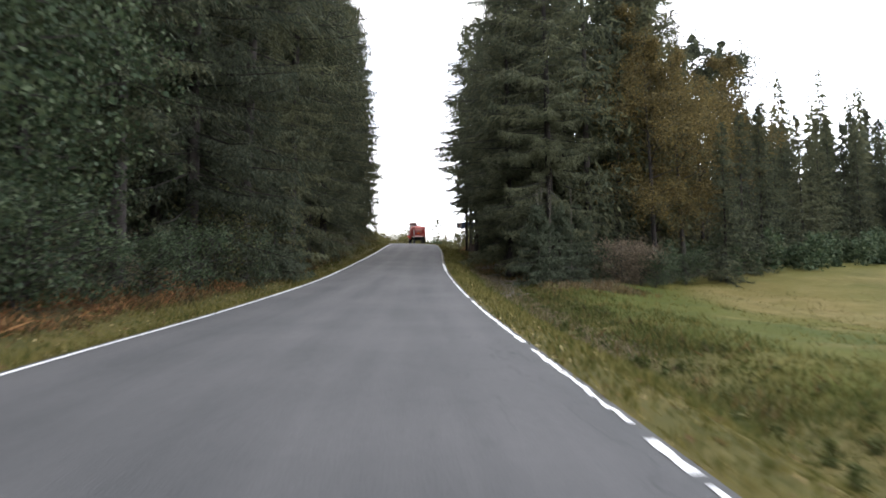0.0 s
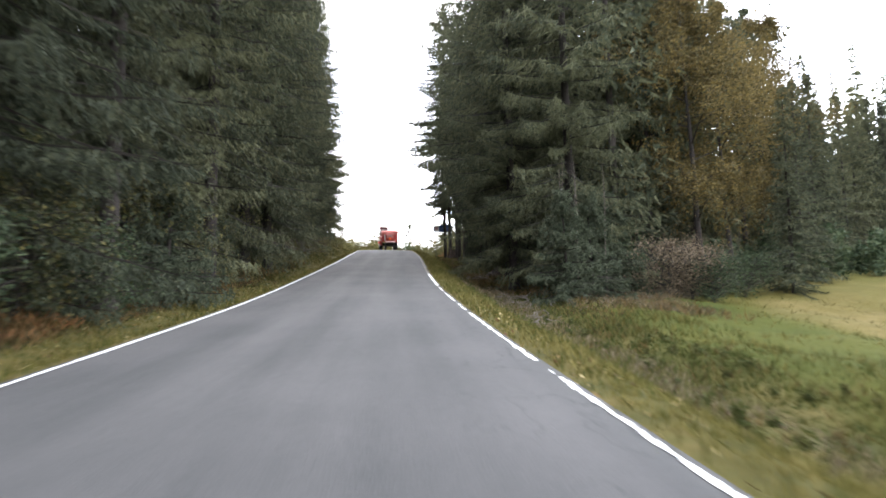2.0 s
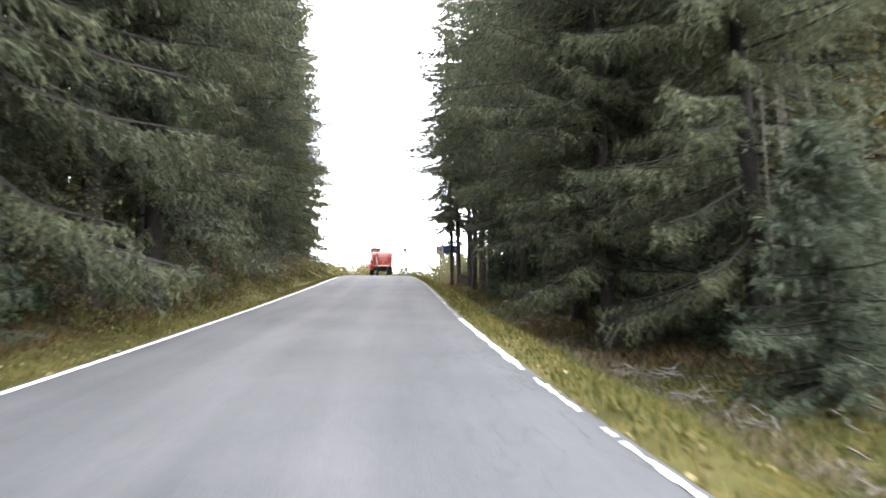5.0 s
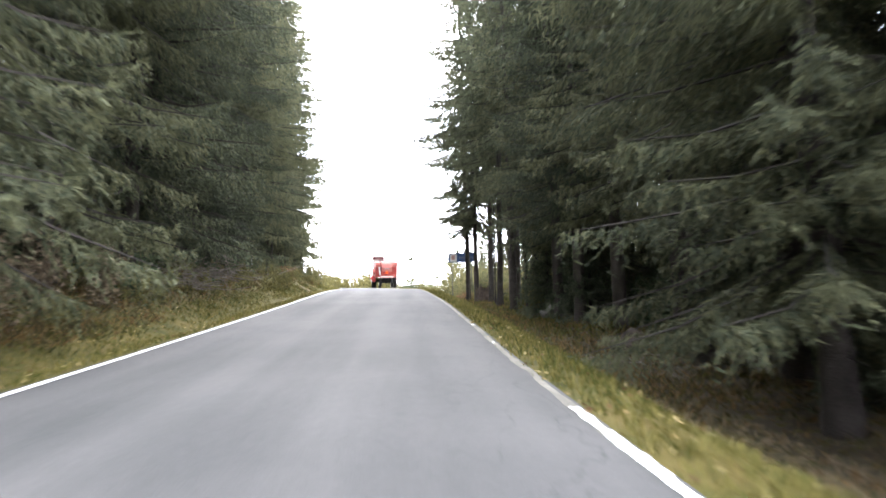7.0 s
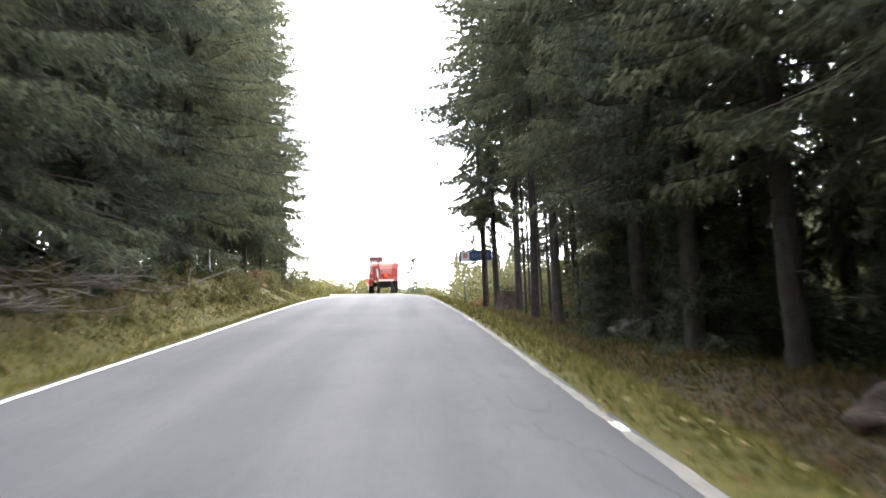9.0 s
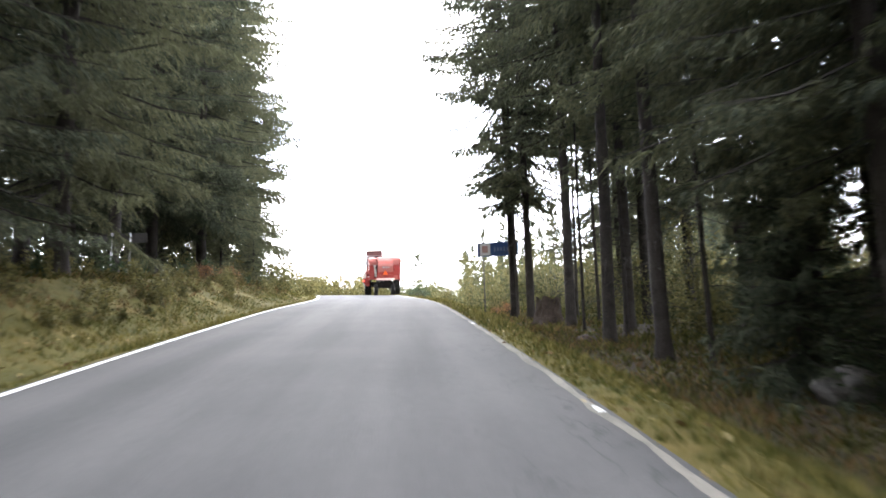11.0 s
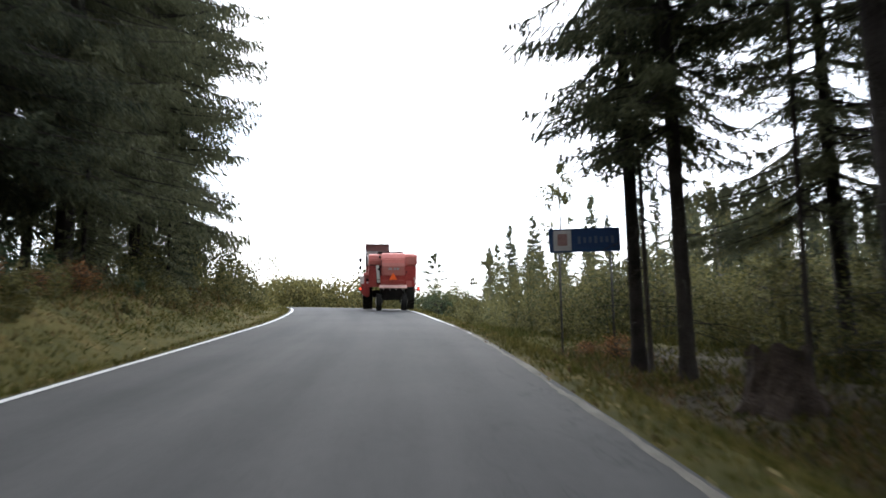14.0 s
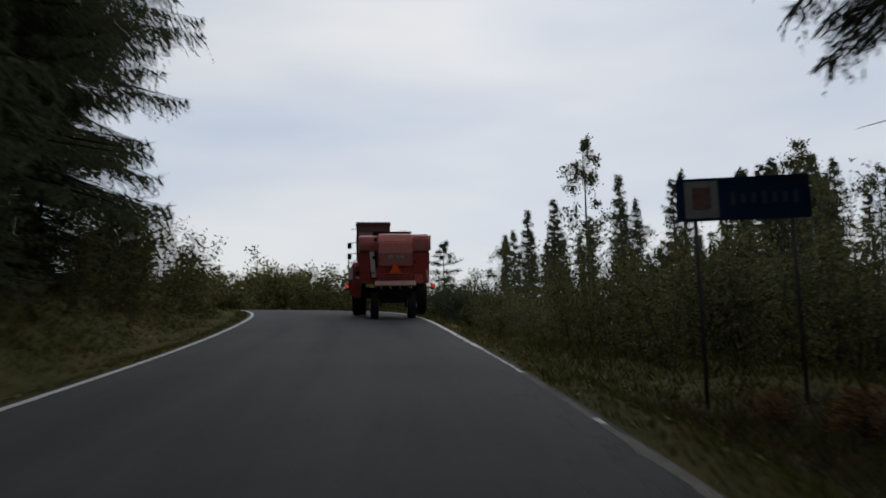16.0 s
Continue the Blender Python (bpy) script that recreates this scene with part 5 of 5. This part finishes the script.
    wheel(t, -1.03, 3.7, 0.74, 0.5, 18)
    wheel(t, 1.15, 3.7, 0.74, 0.5, 18)
    box_piece("axle_housing", DARK_METAL, t, (1.9, 0.34, 0.38), (0.06, 3.7, 0.8), 0.03)
    # left side machinery
    hull("left_guard", RED, t, [(-1.36, 0.85), (-1.15, 0.66), (-0.95, 0.66), (-0.95, 1.62), (-1.28, 1.62), (-1.36, 1.45)], 1.4, 4.0, 0.04)
    bm = bmesh.new()
    barrel(bm, 0.17, 0.5, (-1.1, 1.65, 1.72), "Y", 20)
    piece("pulley_cover", bm, RED_FADED, t, "rounded red pulley cover", True)
    box_piece("guard_plate", CREAM, t, (0.17, 0.04, 0.4), (-1.3, 1.36, 1.5), 0.02, "beige plate")
    box_piece("reflector_plate", CREAM, t, (0.24, 0.02, 0.07), (-0.99, 1.36, 1.36), 0.005, "white plate")
    box_piece("belt_slot", DARK_METAL, t, (0.3, 0.03, 0.12), (-0.98, 1.385, 1.5), 0.01)
    for k in range(3):
        box_piece("ladder_rung", GREY_PAINT, t, (0.06, 0.42, 0.03), (-1.42, 3.6, 0.95 + 0.3 * k), 0.006)
    for py in (3.4, 3.8):
        rod("ladder_rail", GREY_PAINT, t, [(-1.42, py, 0.8), (-1.42, py, 2.0)], 0.018)
    # tail lamps on brackets
    for sx in (-1.40, 1.47):
        arm = box_piece("lamp_bracket", RED, t, (0.3, 0.05, 0.05), (sx * 0.92, 1.28, 1.02), 0.01)
        box_piece("lamp_body", DARK_METAL, arm, (0.15, 0.09, 0.2), (sx, 1.25, 1.04), 0.018)
        bm = bmesh.new()
        barrel(bm, 0.05, 0.03, (sx, 1.2, 1.06), "Y", 16)
        piece("tail_lamp", bm, TAIL_LAMP, arm, "lit red tail lamp")
    # cab
    hull("cab_base", GREY_PAINT, t, [(-1.12, 2.3), (0.12, 2.3), (0.12, 2.72), (-1.12, 2.72)], 4.0, 5.5, 0.02, "grey cab base")
    for px in (-1.10, 0.08):
        for py in (4.03, 5.45):
            box_piece("cab_post", DARK_METAL, t, (0.07, 0.07, 1.2), (px, py, 2.85), 0.012)
    hull("cab_wall", GREY_PAINT, t, [(-1.06, 2.7), (0.04, 2.7), (0.04, 3.06), (-1.06, 3.06)], 4.0, 4.04, 0.01, "pale grey cab rear wall")
    hull("cab_rear_panel", CAB_DULL, t, [(-1.08, 3.06), (0.06, 3.06), (0.06, 3.36), (-1.08, 3.36)], 3.97, 4.03, 0.012, "dull brownish red upper cab panel")
    hull("cab_roof", CAB_DULL, t, [(-1.18, 3.33), (0.16, 3.33), (0.12, 3.44), (-1.12, 3.44)], 3.9, 5.6, 0.03, "dull red cab roof")
    box_piece("cab_side_frame", CREAM, t, (0.03, 0.1, 1.0), (-1.13, 4.1, 2.5), 0.01, "pale door frame")
    box_piece("cab_door_glass", GLASS, t, (0.008, 1.3, 0.95), (-1.12, 4.75, 2.6), 0.0, "cab side window")
    hull("cab_lower", RED, t, [(-1.12, 1.4), (0.12, 1.4), (0.12, 2.3), (-1.12, 2.3)], 4.4, 5.5, 0.03)
    for zz in (2.62, 2.2):
        arm = rod("mirror_arm", DARK_METAL, t, [(-1.12, 5.2, zz + 0.12), (-1.42, 5.2, zz + 0.1)], 0.014)
        box_piece("mirror", DARK_METAL, arm, (0.16, 0.05, 0.24), (-1.42, 5.18, zz), 0.03)
    rod("cab_marker", DARK_METAL, t, [(-1.12, 4.2, 3.2), (-1.34, 4.2, 3.2)], 0.012)
    z = float(np.interp(y, LINE[rise, 1], LINE[rise, 2]))
    i = int(np.abs(LINE[:, 1] - y).argmin())
    slope = math.degrees(math.atan2(LINE[i + 8, 2] - LINE[i, 2], 4.0))
    turn = -math.degrees(math.atan2(WAY[i, 0], WAY[i, 1]))
    t.matrix_basis = pose(x, y, z + 0.02, slope, 0, turn * 0.6)
    return t


harvester(-3.2, 117.6)


def place_sign(x, y):
    """Blue municipality board with a white arms panel and an unreadable word, on two posts."""
    zg = ground_z(x, y)
    t = tagged(new("road_sign"), "dark blue municipality sign with white arms panel on posts", "road sign")
    base, top = 12.28 - zg, 13.12 - zg
    w = 2.46
    box_piece("board", BLUE_SIGN, t, (w, 0.03, top - base), (w / 2, 0, (base + top) / 2), 0.012)
    rim = bmesh.new()
    for sx in (0.03, w - 0.03):
        boxy(rim, (0.03, 0.012, top - base - 0.08), (sx, -0.022, (base + top) / 2))
    for sz in (base + 0.03, top - 0.03):
        boxy(rim, (w - 0.06, 0.0125, 0.03), (w / 2, -0.022, sz))
    piece("border", rim, BLUE_SIGN, t)
    panel = box_piece("arms_panel", WHITE_SIGN, t, (0.62, 0.012, 0.72), (0.47, -0.024, (base + top) / 2), 0.006, "white panel")
    box_piece("shield", SHIELD, panel, (0.34, 0.01, 0.42), (0.47, -0.036, (base + top) / 2 + 0.02), 0.05, "faded red shield shape")
    for k in range(7):
        box_piece("word_bar", WORD, t, (0.09, 0.008, 0.2 + 0.06 * (k % 3 == 0)), (1.05 + 0.19 * k, -0.021, (base + top) / 2), 0.002, "pale bar of an unreadable word")
    for px in (0.35, w - 0.35):
        bm = bmesh.new()
        barrel(bm, 0.04, top + 0.5, (px, 0.06, top / 2 - 0.3), "Z", 12)
        piece("post", bm, POST, t, smooth=True)
    t.matrix_basis = pose(x, y, zg, 0, 0, -9)
    return t


place_sign(2.8, 107.8)


def sign_back(x, y):
    """Back of a sign for the other way: plain grey board on two posts."""
    t = tagged(new("road_sign"), "grey back of a road sign on two posts among the trees", "road sign")
    box_piece("board", POST, t, (1.9, 0.03, 0.36), (0, 0, 1.62), 0.01)
    for px in (-0.3, 0.36):
        bm = bmesh.new()
        barrel(bm, 0.035, 2.2, (px, -0.05, 0.7), "Z", 12)
        piece("post", bm, GALV, t, smooth=True)
    t.matrix_basis = pose(x, y, ground_z(x, y), 0, 0, 4)
    return t


sign_back(-11.9, 91.5)


def stump(x, y):
    """A rotten stump: ribbed, broken off unevenly, with root spurs and a moss cap."""
    rng = random.Random(4)
    t = tagged(new("tree_stump"), "dark rotten tree stump with broken top and moss by the ditch", "stump")
    bm = bmesh.new()
    seg, rings = 28, 8
    grid = []
    for i in range(rings):
        h = i / (rings - 1)
        ring = []
        for k in range(seg):
            a = 2 * math.pi * k / seg
            flare = 0.34 * (1 - h) ** 2.5 * (1 + 0.6 * math.cos(5 * a + 0.7))
            r = 0.5 + flare + 0.07 * noise.noise((3 * math.cos(a), 3 * math.sin(a), 1.5 * h)) + 0.03 * rng.uniform(-1, 1)
            top = 1.05 + 0.3 * noise.noise((1.6 * math.cos(a), 1.6 * math.sin(a), 7)) + 0.08 * rng.uniform(-1, 1)
            ring.append(bm.verts.new((r * math.cos(a), r * math.sin(a), -0.25 + h * (top + 0.25))))
        grid.append(ring)
    for i in range(rings - 1):
        for k in range(seg):
            bm.faces.new((grid[i][k], grid[i][(k + 1) % seg], grid[i + 1][(k + 1) % seg], grid[i + 1][k]))
    core = bm.verts.new((0.05, 0, 0.72))
    for k in range(seg):
        bm.faces.new((grid[-1][k], grid[-1][(k + 1) % seg], core))
    piece("stump_wood", bm, ROT, t)
    m = Mass()
    r = np.random.default_rng(3)
    a, q = r.uniform(0, 2 * np.pi, 1500), r.uniform(0, 0.5, 1500)
    o = np.stack([q * np.cos(a), q * np.sin(a), 0.95 + r.normal(0, 0.09, 1500)], 1)
    m.slivers(o, o + r.normal(0, 0.05, (1500, 3)), 0.02, r)
    tagged(m.make("moss", MOSS_HERB, t, "olive green moss"), kind="stuff")
    t.matrix_basis = pose(x, y, ground_z(x, y), 0, 0, 30)
    return t


stump(4.57, 95.3)


def stone(x, y, size, seed, label, mat, sink):
    bm = bmesh.new()
    bmesh.ops.create_icosphere(bm, subdivisions=4, radius=size)
    for v in bm.verts:
        v.co = Vector((v.co.x * 1.25, v.co.y, v.co.z * 0.75)) + size * 0.35 * noise.noise_vector(v.co * 1.4 / size + Vector((seed, 0, 0))) + size * 0.1 * noise.noise_vector(v.co * 5 / size)
    ob = piece("boulder", bm, mat, None, smooth=True)
    tagged(ob, label, "boulder", "boulders")
    ob.matrix_basis = pose(x, y, ground_z(x, y) + size * sink, 0, 0, seed * 40)
    return ob


stone(5.9, 76.1, 0.5, 1, "pale grey boulder at the wood edge", STONE, 0.2)
stone(4.15, 87.0, 0.36, 3, "grey rounded boulder beside a trunk", ROT, -0.1)
stone(5.5, 62.7, 0.62, 2, "brownish flat boulder under the spruces", ROT, -0.05)


def brush(name, x, y, count, spread, size, seed, label):
    """A heap of dead sticks."""
    rng = np.random.default_rng(seed)
    m = Mass()
    for _ in range(count):
        c = np.array([rng.normal(0, spread), rng.normal(0, spread), abs(rng.normal(0, 0.22 * spread))])
        d = rng.normal(0, 1, 3) * (1, 1, 0.35)
        d *= size * rng.uniform(0.4, 1.2) / np.linalg.norm(d)
        bend_ = rng.normal(0, 0.12, 3) * size
        p = np.array([c - d / 2, c + bend_, c + d / 2])
        p[:, 2] = np.maximum(p[:, 2], 0.01)
        m.tube(p, [0.016, 0.012, 0.005], 4)
    ob = tagged(m.make(name, PALE_STICK), label, "brushwood", kind="stuff")
    ob.matrix_basis = pose(x, y, ground_z(x, y))
    return ob


PALE_STICK = material("weathered_sticks", [(0.06, 0.052, 0.045), (0.13, 0.11, 0.092), (0.25, 0.22, 0.19)], 3, 30, 0.9, bump=0)
brush("brush_pile", -9.3, 70.2, 150, 1.0, 1.7, 1, "grey heap of dead branches on the bank")
brush("brush_pile", -8.6, 66.0, 90, 0.8, 1.4, 2, "grey heap of dead branches on the bank")
for k, (bx, by) in enumerate([(2.7, 36.5), (3.0, 38.6), (3.3, 41), (3.1, 43.5), (3.5, 46), (3.3, 59.2)]):
    brush("brushwood", bx + 0.6, by, 40, 0.5, 0.55, 10 + k, "pale broken twigs lying at the ditch")


def snag(x, y, height, seed):
    """A dead grey sapling."""
    rng = np.random.default_rng(seed)
    t = tagged(new("dead_sapling"), "bare dead grey sapling at the wood edge", "tree", "dead saplings")
    m = Mass()
    hs = np.linspace(-0.2, height, 7)
    ax = np.c_[0.03 * np.sin(hs * 1.3 + seed), 0.03 * np.cos(hs), hs]
    m.tube(ax, np.linspace(0.035, 0.008, 7), 5)
    m.make("trunk", PALE_STICK, t, smooth=True)
    b = Mass()
    for _ in range(9):
        z = rng.uniform(0.35, 0.95) * height
        a = rng.uniform(0, 6.28)
        d = np.array([np.cos(a), np.sin(a), 0.5]) * rng.uniform(0.2, 0.6)
        c = np.array([0, 0, z])
        b.tube([c, c + d], [0.01, 0.003], 3)
    tagged(b.make("twig_wood", PALE_STICK, t), kind="stuff")
    t.matrix_basis = pose(x, y, ground_z(x, y))


for k, (bx, by, bh) in enumerate([(6.3, 44.3, 6.2), (6.9, 44.6, 6.4), (8.0, 43.8, 6.0), (6.6, 43.1, 5.8), (5.9, 42.9, 5.6)]):
    snag(bx, by, bh, k)


def fallen_leaves(count, seed):
    """Small yellow and brown leaves lying on the verges and the asphalt's rim."""
    rng = np.random.default_rng(seed)
    spots = np.r_[along(count, 2.95, 5.2, 0, 125, seed), along(count, -5.4, -3.0, 0, 125, seed + 1)]
    z = np.maximum(land(spots[:, 0], spots[:, 1]) + 0.03, np.where(np.abs(beside(spots[:, 0], spots[:, 1])[0]) < 3.17, beside(spots[:, 0], spots[:, 1])[1] - 0.005, -99))
    c = np.c_[spots, z]
    d = rng.normal(0, 1, (len(c), 3)) * (1, 1, 0.3)
    d /= np.linalg.norm(d, axis=1, keepdims=True)
    ls = rng.uniform(0.04, 0.09, (len(c), 1))
    m = Mass()
    m.blades(c, c + d * ls, 0.33 * ls[:, 0], rng=rng)
    return tagged(m.make("fallen_leaves", LITTER), "yellow and brown fallen leaves on the verge", "leaves", kind="stuff")


LITTER = material("fallen_leaf", [(0.10, 0.05, 0.02), (0.22, 0.15, 0.06), (0.34, 0.27, 0.13)], 3, 20, 0.8, island=0.9, bump=0)
fallen_leaves(2600, 91)
